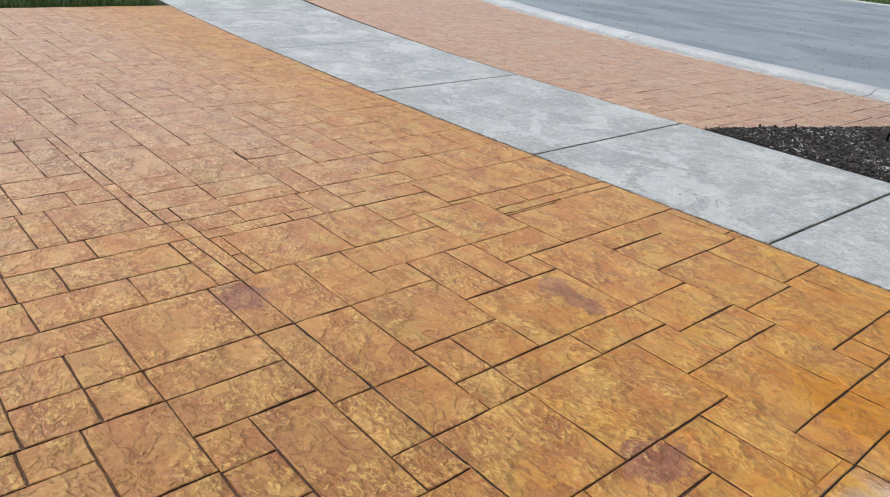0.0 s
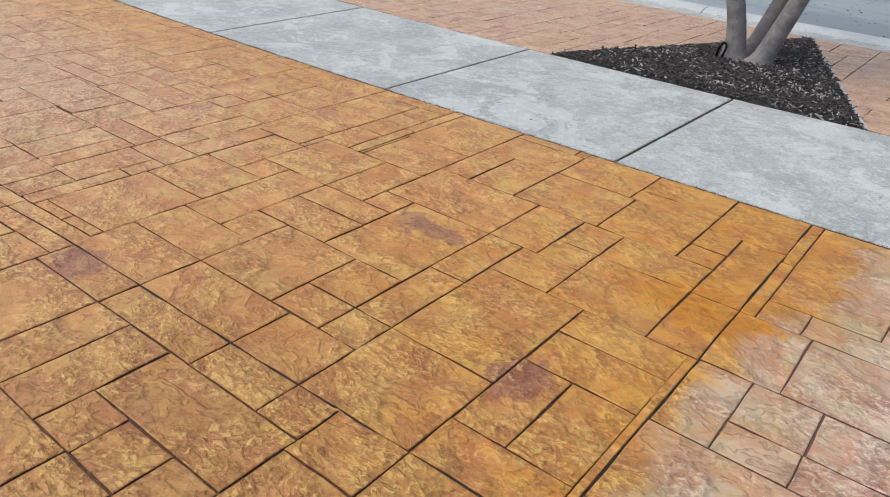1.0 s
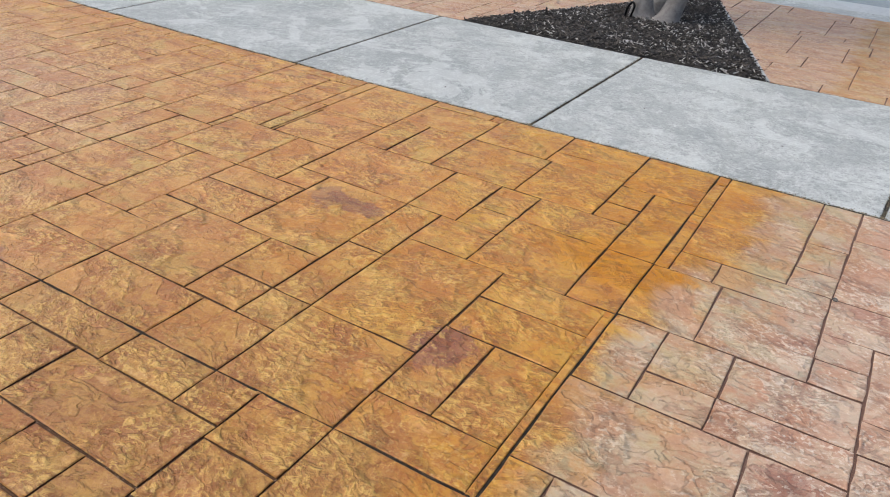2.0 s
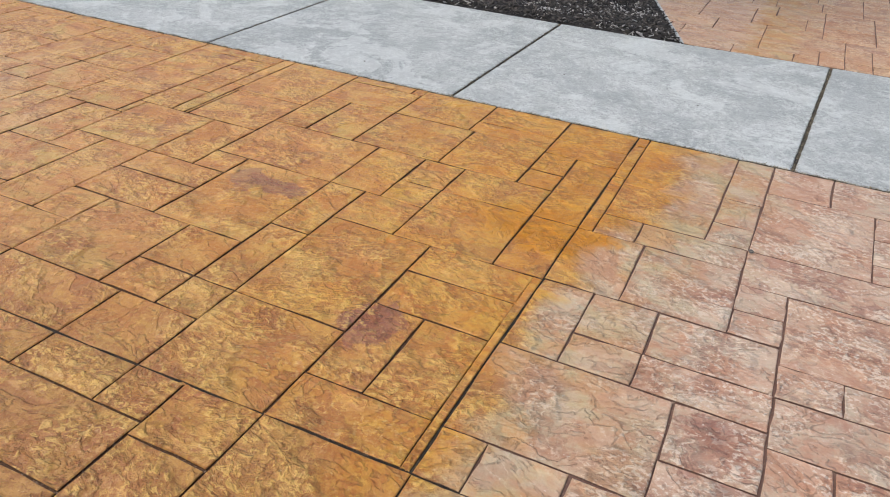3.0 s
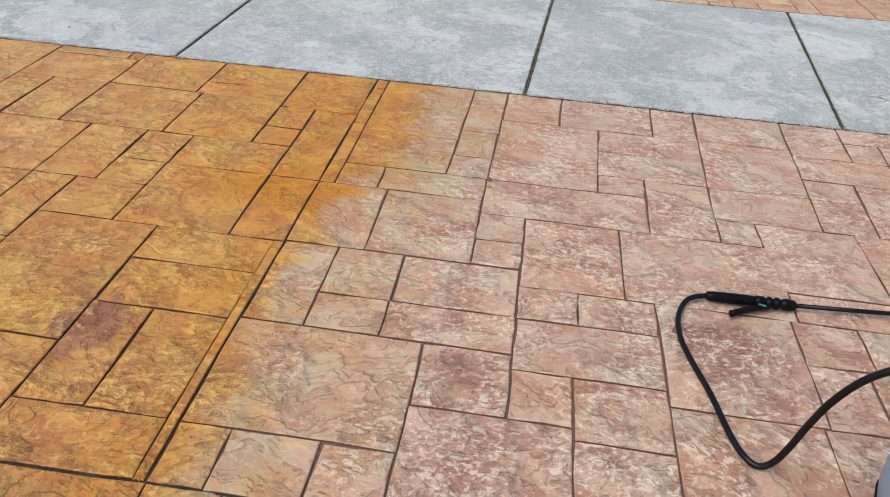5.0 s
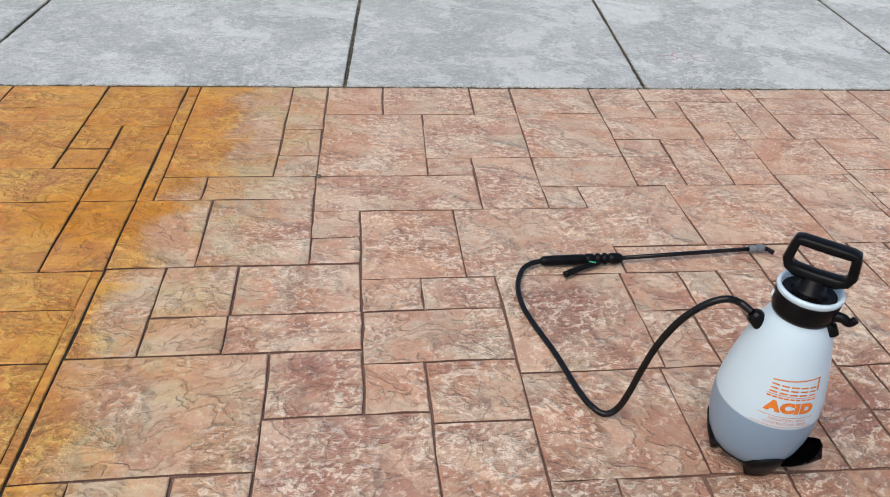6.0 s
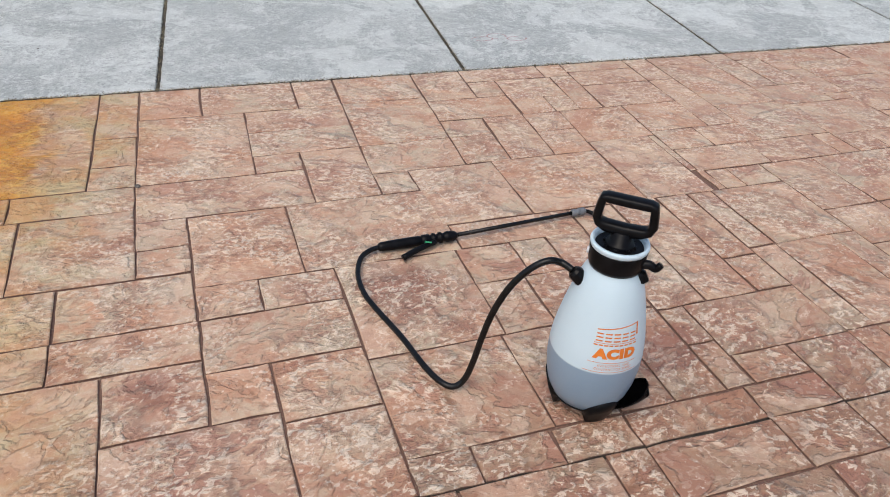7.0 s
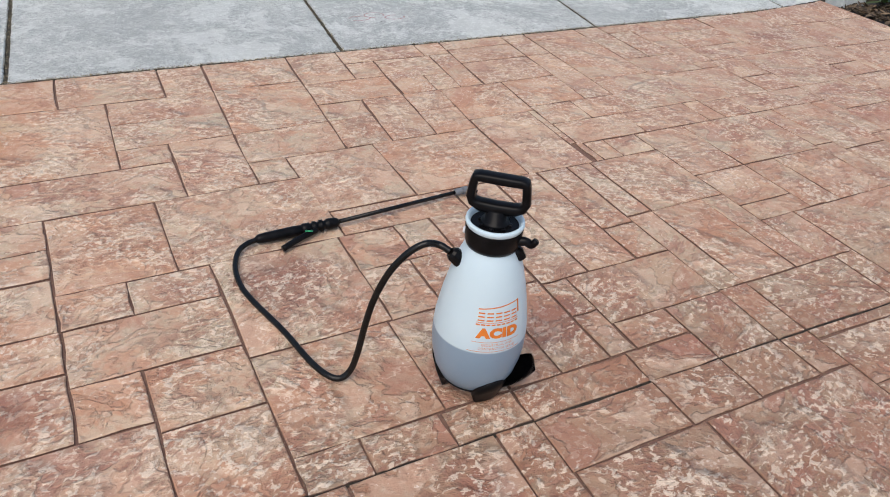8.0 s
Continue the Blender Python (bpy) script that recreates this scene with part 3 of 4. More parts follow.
STONES_DRY_EAST = [
    (304, -120, 330, -77), (304, -156, 316, -120), (304, -172, 316, -156), (316, -212, 326, -192), (316, -226, 326, -212),
    (316, -153, 326, -120), (316, -192, 326, -153), (326, -216, 363, -192), (326, -153, 357, -120), (326, -192, 347, -153),
    (342, -120, 357, -107), (357, -140, 381, -107), (357, -161, 381, -140), (381, -140, 422, -107), (406, -92, 447, -62),
    (406, -107, 422, -92), (422, -107, 444, -92), (432, -144, 456, -107), (444, -107, 466, -92), (447, -76, 467, -55),
    (466, -117, 496, -92), (467, -92, 508, -55),
]

STONES_WEST_END = [(-384, -206, -339, -183), (-384, -183, -340, -167), (-339, -206, -316, -167), (-316, -206, -298, -188), (-345, -221, -298, -206), (-318, -166, -271, -118), (-361, -166, -318, -129), (-230, -188, -192, -151), (-271, -150, -231, -120)]
STONES_CORNER = [(447, -92, 467, -76), (450, -55, 489, -38), (450, -38, 489, -17), (489, -55, 534, 2), (534, -24, 598, 8), (508, -76, 529, -55)]
LAID = [tuple(v / 100 for v in s) for t in (STONES_CORNER, STONES_WEST_END, STONES_FAR_WEST, STONES_WEST, STONES_SEALED_WEST, STONES_SEALED_MIDDLE, STONES_SEALED_EAST, STONES_DRY_WEST, STONES_DRY_MIDDLE, STONES_DRY_EAST) for s in t]


def fill(x0, y0, x1, y1, taken, cuts_x=(), cuts_y=(), seed=5, cell=0.01):
    """Lays stones of the usual sizes into what the laid ones leave free; their edges keep to a common module."""
    r = random.Random(seed)
    nx, ny = round((x1 - x0) / cell), round((y1 - y0) / cell)
    free = np.ones((ny, nx), bool)
    for a, b, c, d in taken:
        free[max(0, round((b - y0) / cell)):max(0, round((d - y0) / cell)), max(0, round((a - x0) / cell)):max(0, round((c - x0) / cell))] = False
    cx = [round((c - x0) / cell) for c in cuts_x] + [nx]
    cy = [round((c - y0) / cell) for c in cuts_y] + [0]
    mod, least = 16, 9
    rows = sorted(set(range(0, ny, mod)) | set(cy))
    out = []
    for j in range(ny - 1, -1, -1):
        i = 0
        while i < nx:
            if not free[j, i]:
                i += 1
                continue
            stop = min(c for c in cx if c > i)
            run = i
            while run < stop and free[j, run] and run - i < 120:
                run += 1
            w = r.choices((15, 19, 32, 35, 49), (3, 3, 6, 5, 3))[0]
            if run - i - w < least:
                w = run - i if run - i < 56 else (run - i) // 2
            span = r.choices((1, 2, 3), (5, 5, 1) if w > 20 else (3, 5, 2))[0]
            floor_j = max(c for c in cy if c <= j)
            ends = [c for c in rows if floor_j <= c <= j - least + 1]
            low = ends[-span] if len(ends) >= span else floor_j
            depth = 0
            while j - depth >= low and free[j - depth, i:i + w].all():
                depth += 1
            below = 0
            while j - depth - below >= floor_j and below < least and free[j - depth - below, i:i + w].all():
                below += 1
            if 0 < below < least:
                depth += below
            free[j - depth + 1:j + 1, i:i + w] = False
            if w > 1 and depth > 1:
                out.append((x0 + i * cell, y0 + (j + 1 - depth) * cell, x0 + (i + w) * cell, y0 + (j + 1) * cell))
            i += w
    return out


def rect(s):
    return [(s[0], s[1]), (s[2], s[1]), (s[2], s[3]), (s[0], s[3])]


def below_curve(poly, fn, side, off):
    """Trims an outline along a gently curved border (side -1: keeps the south of it)."""
    xm = sum(p[0] for p in poly) / len(poly)
    slope = (fn(xm + 0.1) - fn(xm - 0.1)) / 0.2
    l = math.hypot(1, slope)
    return clip(poly, xm, fn(xm) + off, -slope / l * side, side / l)


# the driveway
STRIPS = [(0.866, -2.12, CUT_X, -1.26)] + [(CUT_X, -0.90, 0.945, -0.44), (CUT_X, -0.44, 0.945, -0.10), (CUT_X, -0.10, 0.945, 0.02)]
CUT_BENDS = [(-4.3, -2.256), (-2.13, -2.196), (-1.5, -2.172), (-0.94, -2.141), (0.17, -2.121), (0.75, -2.10), (1.9, -2.095), (2.95, -2.125), (3.6, -2.149), (6.1, -2.24)]


def cut_y(x):
    """The long saw cut: it wanders a little from west to east."""
    x = min(max(x, -4.3), 6.1)
    for (ax, ay), (bx, by) in zip(CUT_BENDS, CUT_BENDS[1:]):
        if x <= bx:
            return ay + (by - ay) * (x - ax) / (bx - ax)
    return CUT_BENDS[-1][1]


def settle(poly):
    """The mats by the walk were pressed a little out of square, and the courses beside the long cut follow it."""
    xm, ym = sum(q[0] for q in poly) / len(poly), sum(q[1] for q in poly) / len(poly)
    course = CUT_Y if xm > -0.95 else -2.20 if xm > -3.16 else -2.23
    out = []
    for x, y in poly:
        turn = 0.0
        if ym > -1.04 and x > 0.945:
            turn = (0.025 + 0.03 * max(0.0, x - 1.33)) * min(1.0, (x - 0.945) / 0.3) * min(1.0, max(0.0, (4.0 - x) / 0.9)) * (max(y, -0.84) + 0.5)
        near = max(0.0, 1 - max(0.0, abs(y - course) - 0.02) / 0.25)
        y += (cut_y(x) - course) * near
        out.append((x + turn, cut_y(x) if abs(y - cut_y(x)) < 0.022 and -4.3 < xm else y))
    return out


def sawn(poly):
    """A stone that the long cut crosses becomes two."""
    xm = sum(q[0] for q in poly) / len(poly)
    if not -4.3 < xm < DRIVE_E:
        return [poly]
    slope = (cut_y(xm + 0.05) - cut_y(xm - 0.05)) / 0.1
    wide = max(q[0] for q in poly) - min(q[0] for q in poly)
    halves = [clip(poly, xm, cut_y(xm), -slope * side, side) for side in (1, -1)]
    return [h for h in halves if len(h) > 2 and area(h) / wide > 0.012] or [poly]



def to_cut(s):
    """Stones that end at the first saw cut end right at it; two by the walk are split by a short cross joint."""
    a, b, c, d = s
    if 0.86 < c < 0.92 and (b > -1.27 or c > 0.88):
        c = CUT_X
    if 0.90 < a < 0.92:
        a = CUT_X
    if (a, b) == (-0.52, -0.33):
        return [(a, b, c, -0.075), (a, -0.075, -0.19, d), (-0.19, -0.075, c, d)]
    if (a, b) == (0.23, -0.33):
        return [(a, b, c, -0.215), (a, -0.215, c, d)]
    return [(a, b, c, d)]


def close_up(stones, reach=0.045):
    """Stones with only a finger's width between them are pushed out until they meet."""
    stones = [list(s) for s in stones]
    for s in stones:
        for side in range(4):
            ends = (1, 3) if side in (0, 2) else (0, 2)
            sign = -1 if side < 2 else 1
            room = [sign * (o[(side + 2) % 4] - s[side]) for o in stones
                    if o is not s and min(o[ends[1]], s[ends[1]]) - max(o[ends[0]], s[ends[0]]) > 0.012]
            room = [d for d in room if d > -0.006]
            if room and 0.006 < min(room) < reach:
                s[side] += sign * min(room)
    return [tuple(s) for s in stones]


laid = close_up([q for s in LAID for q in to_cut(s)] + STRIPS)
taken = [(a, b, c, d) for a, b, c, d in laid]
WEST = -3.16
filler = fill(WEST, DRIVE_S, DRIVE_E, 0.36, taken, (CUT_X,), (CUT_Y,), 5) + fill(DRIVE_W, DRIVE_S, WEST, 0.40, taken, (), (-2.23,), 15)
drive_polys = []
for s in laid + filler:
    p = below_curve(settle(rect(s)), walk_near, -1, -0.004)
    if len(p) > 2 and area(p) > 0.0012:
        drive_polys += sawn(p)
near_polys, field_polys = [], []
for p in drive_polys:
    xm, ym = sum(q[0] for q in p) / len(p), sum(q[1] for q in p) / len(p)
    (near_polys if -2.9 < xm < 4.6 and ym > -2.75 and len(near_polys) < 300 else field_polys).append(p)

# the apron across the walk
apron = fill(-9.0, 1.5, 9.0, 6.2, [], (), (), 8)
apron_near, apron_field = [], []
for s in apron:
    p = below_curve(rect(s), walk_far, 1, 0.006)
    if len(p) > 2:
        p = below_curve(p, kerb_in, -1, -0.004)
    if len(p) < 3 or area(p) < 0.0015:
        continue
    sides = []
    for (ax, ay), (bx, by) in zip(BED, BED[1:] + BED[:1]):
        l = math.hypot(bx - ax, by - ay)
        nx, ny = (by - ay) / l, -(bx - ax) / l
        q = clip(p, ax, ay, nx, ny)
        sides.append((area(q) if len(q) > 2 else 0.0, q))
    best = max(sides, key=lambda v: v[0])
    if best[0] < 0.0015:
        continue
    p = best[1] if best[0] < area(p) - 1e-6 else p
    xm, ym = sum(q[0] for q in p) / len(p), sum(q[1] for q in p) / len(p)
    (apron_near if -2.6 < xm < 4.0 and len(apron_near) < 230 else apron_field).append(p)


def ribbon(name, fn0, fn1, x0, x1, z, mat, n=60, depth=0.1):
    """A solid sheet between two borders that run east."""
    bm = bmesh.new()
    xs = [x0 + (x1 - x0) * i / n for i in range(n + 1)]
    a = [bm.verts.new((x, fn0(x), z)) for x in xs]
    b = [bm.verts.new((x, fn1(x), z)) for x in xs]
    faces = [bm.faces.new((a[i], a[i + 1], b[i + 1], b[i])) for i in range(n)]
    low = bmesh.ops.extrude_face_region(bm, geom=faces)
    for v in low["geom"]:
        if isinstance(v, bmesh.types.BMVert):
            v.co.z -= depth
    return from_bm(name, bm, mat, False)


drive = tagged(new("driveway", ribbon("driveway", lambda x: DRIVE_S, lambda x: walk_near(x) - 0.003, DRIVE_W, DRIVE_E, -0.0070, M_joint)),
               "stamped concrete driveway, sealed golden brown beside dry rose stones", "driveway", kind="structure")
verge = tagged(new("apron", ribbon("apron", lambda x: walk_far(x) + 0.003, lambda x: kerb_in(x) - 0.003, -9.0, 9.0, -0.0070, M_joint)),
               "stamped terracotta concrete apron between walk and kerb", "paving", kind="structure")

# two saw cuts, dark with dirt
part("saw_cut", from_bm("saw_cut", block(CUT_X - 0.006, -6.4, -0.012, CUT_X + 0.006, -0.006, -0.0058, 0), M_cut, False), drive, "dark dirt in a saw cut")
part("saw_cut", ribbon("saw_cut", lambda x: cut_y(x) - 0.006, lambda x: cut_y(x) + 0.006, -4.3, DRIVE_E - 0.1, -0.0054, M_cut, 80, 0.006), drive, "dark dirt in a saw cut")

# ---- walk, kerb, road ----
JOINTS = [-12.2, -10.5, -8.75, -7.0, -4.96, -3.18, -1.495, -0.012, 1.519, 2.815, 4.21, 5.65, 7.1, 8.6, 10.1]
pavement = tagged(new("pavement", ribbon("pavement", lambda x: walk_near(x) - 0.002, lambda x: walk_far(x) + 0.002, -12.2, 10.1, -0.014, M_gap, 80)),
                  "pale grey brushed concrete walk of separate slabs", "walk", kind="structure")


def skew(x):
    """How far a slab joint drifts east from the near to the far border."""
    return 0.02 + 0.055 * x if x > 0 else 0.02 + 0.03 * max(x, -8)


def slab_mesh(x0, x1):
    """One cast slab with a tooled, chipped rim."""
    r = random.Random(round(x0 * 100) + 7)
    edge = []
    n = 64
    for i in range(n + 1):
        x = x0 + (x1 - x0) * i / n
        edge.append((x, walk_near(x) + r.uniform(0.001, 0.013)))
    for j in range(1, n):
        f = j / n
        edge.append((x1 + skew(x1) * f + r.uniform(-0.002, 0.002), walk_near(x1) * (1 - f) + walk_far(x1) * f))
    for i in range(n, -1, -1):
        x = x0 + (x1 - x0) * i / n
        edge.append((x + skew(x), walk_far(x) - r.uniform(0.002, 0.008)))
    for j in range(n - 1, 0, -1):
        f = j / n
        edge.append((x0 + skew(x0) * f + r.uniform(-0.002, 0.002), walk_near(x0) * (1 - f) + walk_far(x0) * f))
    top = inset(edge, 0.004)
    m = len(edge)
    verts = [(x, y, -0.05) for x, y in edge] + [(x, y, -0.003) for x, y in edge] + [(x, y, 0.0015) for x, y in top]
    faces = [tuple(range(2 * m, 3 * m))]
    for a in (0, m):
        faces += [(a + i, a + (i + 1) % m, a + m + (i + 1) % m, a + m + i) for i in range(m)]
    me = mesh_from("slab", verts, faces, M_walk)
    me.materials.append(M_gap)
    me.polygons.foreach_set("material_index", [0] + [1] * m + [0] * m)
    return me


for x0, x1 in zip(JOINTS, JOINTS[1:]):
    part("slab", slab_mesh(x0 + 0.0078, x1 - 0.0078), pavement)

kerb = tagged(new("kerb"), "pale concrete kerb with a low rounded hump", "kerb", kind="structure")
KERB = [(0.0, -0.08), (0.0, -0.004), (0.012, 0.002), (0.17, 0.0), (0.20, 0.012), (0.25, 0.034), (0.31, 0.044), (0.40, 0.045), (0.48, 0.034), (0.56, 0.006), (0.62, -0.03), (0.64, -0.045), (0.64, -0.1)]


def kerb_piece(x0, x1, n=12):
    verts, faces = [], []
    for i in range(n + 1):
        x = x0 + (x1 - x0) * i / n
        verts += [(x, kerb_in(x) + dy, z) for dy, z in KERB]
    m = len(KERB)
    for i in range(n):
        faces += [(i * m + k, i * m + k + 1, (i + 1) * m + k + 1, (i + 1) * m + k) for k in range(m - 1)]
    faces += [tuple(range(m)), tuple(range(n * m + m - 1, n * m - 1, -1))]
    me = mesh_from("kerb_section", verts, [tuple(reversed(f)) for f in faces], M_kerb)
    me.materials.append(M_walk)
    me.polygons.foreach_set("material_index", [1 if i < n * (m - 1) and i % (m - 1) < 4 else 0 for i in range(len(faces))])
    return me


kx = -60.2
while kx < 60:
    part("kerb_section", kerb_piece(kx, kx + 3.09), kerb)
    kx += 3.1

tagged(new("road", ribbon("road", lambda x: kerb_in(x) + 0.63, lambda x: 17.6, -70, 70, -0.045, M_road, 200, 0.05)), "worn light grey asphalt road with dark flecks", "road", kind="structure")
tagged(new("far_kerb", ribbon("far_kerb", lambda x: 17.6, lambda x: 18.1, -70, 70, -0.02, M_kerb, 40, 0.06)), "far concrete kerb along the road", "kerb", kind="structure")

# loose dark leaves and grit on the road
r = random.Random(3)
verts, faces = [], []
for i in range(900):
    x, y = r.uniform(-11, 4), r.uniform(5.1, 13)
    s, a = r.uniform(0.006, 0.024), r.uniform(0, 6.3)
    k = len(verts)
    for q in range(6):
        t = math.tau * q / 6
        u, v = s * math.cos(t), 0.45 * s * math.sin(t) * r.uniform(0.6, 1.2)
        verts.append((x + u * math.cos(a) - v * math.sin(a), y + u * math.sin(a) + v * math.cos(a), -0.041))
    verts.append((x, y, -0.036 + 0.1 * s))
    faces += [(k + q, k + (q + 1) % 6, k + 6) for q in range(6)]
tagged(new("road_litter", mesh_from("road_litter", verts, faces, M_soil)), "small dark leaves scattered on the road", "litter", kind="stuff")

# grit in the seam between driveway and walk
verts, faces = [], []
for i in range(7000):
    x = r.uniform(-5, 5.5)
    y = walk_near(x) + r.gauss(0.002, 0.007) + (abs(r.gauss(0, 0.02)) if i % 4 == 0 else 0)
    s = r.uniform(0.0008, 0.0032)
    k = len(verts)
    verts += [(x - s, y - s * r.uniform(0.4, 1), 0.0), (x + s, y - s * r.uniform(0.4, 1), 0.0), (x, y + s, 0.0), (x, y, s * 1.3)]
    faces += [(k, k + 1, k + 3), (k + 1, k + 2, k + 3), (k + 2, k, k + 3)]
for xj in JOINTS[5:12]:
    for i in range(700):
        f = r.random()
        x = xj + skew(xj) * f + r.gauss(0, 0.006) * (2.2 if i % 5 == 0 else 1)
        y = walk_near(xj) * (1 - f) + walk_far(xj) * f
        s = r.uniform(0.0008, 0.003)
        k = len(verts)
        verts += [(x - s, y - s * r.uniform(0.4, 1), 0.001), (x + s, y - s * r.uniform(0.4, 1), 0.001), (x, y + s, 0.001), (x, y, 0.001 + s)]
        faces += [(k, k + 1, k + 3), (k + 1, k + 2, k + 3), (k + 2, k, k + 3)]
tagged(new("seam_grit", mesh_from("seam_grit", verts, faces, M_crumb)), "brown grit in the seam beside the walk", "grit", kind="stuff")

# faded survey scribble on a slab
mark = tagged(new("paint_mark"), "faded red survey paint scribble on the walk", "paint mark")
mark.location = (3.17, 0.36, 0.002)
for ox, oy, rx, ry in ((-0.12, 0.02, 0.055, 0.03), (-0.03, 0.05, 0.05, 0.035), (0.06, 0.0, 0.05, 0.03)):
    verts, faces = [], []
    for i in range(41):
        t = 5.2 * i / 40
        for w in (-0.0035, 0.0035):
            verts.append((ox + (rx + w) * math.cos(t + ox * 20), oy + (ry + w) * math.sin(t + ox * 20), 0.0012))
    faces = [(2 * i, 2 * i + 1, 2 * i + 3, 2 * i + 2) for i in range(40)]
    part("paint_stroke", mesh_from("paint_stroke", verts, faces, M_redmark), mark)

# pebbles
for px, py, s in ((1.44, -0.765, 0.009), (-0.62, 0.21, 0.005), (0.35, 0.62, 0.004), (1.05, 0.55, 0.004)):
    bm = bmesh.new()
    bmesh.ops.create_icosphere(bm, subdivisions=2, radius=s)
    for v in bm.verts:
        v.co *= 1 + 0.25 * noise.noise(v.co * 90)
        v.co.z *= 0.6
    ob = tagged(new("pebble", from_bm("pebble", bm, M_pebble)), "small dark pebble lying on the paving", "pebble", "pebbles on the paving")
    ob.location = (px, py, s * 0.55)

# ---- mulch bed ----
def in_bed(x, y, m=0.0):
    for (ax, ay), (bx, by) in zip(BED, BED[1:] + BED[:1]):
        l = math.hypot(bx - ax, by - ay)
        if ((x - ax) * (by - ay) - (y - ay) * (bx - ax)) / l > -m:
            return False
    return True


bm = bmesh.new()
ring = [bm.verts.new((x, y, 0.0)) for x, y in BED]
bm.faces.new(ring)
bmesh.ops.subdivide_edges(bm, edges=bm.edges[:], cuts=40, use_grid_fill=True)
for v in bm.verts:
    v.co.z = -0.002 + (0.014 + 0.012 * noise.noise(v.co * 3.0) if in_bed(v.co.x, v.co.y, 0.05) else 0)
tagged(new("mulch_bed", from_bm("mulch_bed", bm, M_soil, False)), "three-cornered dark soil bed beside the walk", "flower bed", kind="structure")
verts, faces = [], []
r = random.Random(21)
count = 0
while count < 15000:
    x, y = r.uniform(-1.38, 0.8), r.uniform(1.60, 4.25)
    if not in_bed(x, y, 0.016):
        continue
    count += 1
    l, w, t = r.uniform(0.014, 0.044) * r.choice((1, 1, 1, 1.9)), r.uniform(0.006, 0.015) * r.choice((1, 1, 1.8)), r.uniform(0.002, 0.006)
    turn = Euler((r.gauss(0, 0.35), r.gauss(0, 0.35), r.uniform(0, 6.3))).to_matrix()
    base = Vector((x, y, (0.013 + 0.012 * noise.noise(Vector((x, y, 0)) * 3.0) if in_bed(x, y, 0.05) else 0.003) + r.uniform(-0.002, 0.012)))
    k = len(verts)
    for a, b, c in ((-1, -0.7, -1), (1, -0.5, -1), (0.8, 0.7, -1), (-0.9, 0.5, -1), (-0.9, -0.5, 1), (0.8, -0.6, 1), (1, 0.5, 1), (-0.8, 0.6, 1)):
        verts.append(base + turn @ Vector((a * l / 2 * r.uniform(0.8, 1.1), b * w / 2 * r.uniform(0.7, 1.2), c * t / 2)))
    faces += [(k + 4, k + 5, k + 6, k + 7), (k, k + 1, k + 5, k + 4), (k + 1, k + 2, k + 6, k + 5), (k + 2, k + 3, k + 7, k + 6), (k + 3, k, k + 4, k + 7)]
tagged(new("bark_mulch", mesh_from("bark_mulch", verts, faces, M_chip)), "dark bark mulch with a few bleached chips", "mulch", kind="stuff")

ax, ay, bx, by = BED[1][0] - 0.004, BED[1][1] + 0.01, BED[2][0] - 0.004, BED[2][1] - 0.02
verts, faces = [], []
r = random.Random(4)
for i in range(61):
    f = i / 60
    w = 0.013 + r.uniform(-0.003, 0.004)
    x, y = ax + (bx - ax) * f, ay + (by - ay) * f
    verts += [(x + 0.004, y + 0.0015, -0.03), (x + 0.004, y + 0.0015, 0.008), (x - w, y - 0.37 * w, 0.010 + r.uniform(0, 0.003)), (x - w, y - 0.37 * w, -0.03)]
for i in range(60):
    faces += [(4 * i + k, 4 * i + k + 4, 4 * i + k + 5, 4 * i + k + 1) for k in range(3)]
tagged(new("bed_edging", mesh_from("bed_edging", verts, faces, M_kerb)), "thin pale concrete edge along the mulch bed", "edging", kind="structure")

# ---- palm ----
palm = tagged(new("palm_tree"), "triple-stemmed palm with smooth grey ringed trunks in the mulch", "tree")
palm.location = (-0.315, 2.71, 0.0)


def stem(points, r0, r1, flare):
    path = glide(points, 14)
    n = len(path)
    rad = []
    for i in range(n):
        f = i / (n - 1)
        rad.append(r0 + (r1 - r0) * f + flare * math.exp(-f * 13) + 0.0012 * (1 if i % 3 == 0 else 0))
    return tube(path, rad, 22)


def crown(top, seed):
    """Arching fronds, each a rib with two rows of narrow leaflets."""
    r = random.Random(seed)
    verts, faces = [], []
    for i in range(8):
        a = math.tau * i / 8 + r.uniform(-0.2, 0.2)
        reach, rise = r.uniform(0.9, 1.2), r.uniform(0.25, 0.7)
        out = Vector((math.cos(a), math.sin(a), 0))
        side = Vector((-math.sin(a), math.cos(a), 0))
        rib = [Vector(top) + out * reach * f + Vector((0, 0, rise * math.sin(f * 2.2) - 0.75 * f * f)) for f in [j / 22 for j in range(23)]]
        for j in range(22):
            k = len(verts)
            w = 0.012 * (1 - j / 24)
            verts += [rib[j] - side * w, rib[j] + side * w, rib[j + 1] + side * w, rib[j + 1] - side * w]
            faces.append((k, k + 1, k + 2, k + 3))
            for s in (-1, 1):
                l = 0.42 * math.sin(0.35 + 2.5 * j / 22) * r.uniform(0.85, 1.1)
                tip = rib[j] + side * s * l * 0.85 + out * l * 0.45 + Vector((0, 0, -0.35 * l + r.uniform(-0.03, 0.03)))
                mid = (rib[j] + tip) / 2 + Vector((0, 0, 0.05))
                k = len(verts)
                verts += [rib[j], mid + out * 0.02, tip, mid - out * 0.02]
                faces.append((k, k + 1, k + 2, k + 3))
    return mesh_from("crown", verts, faces, M_frond)


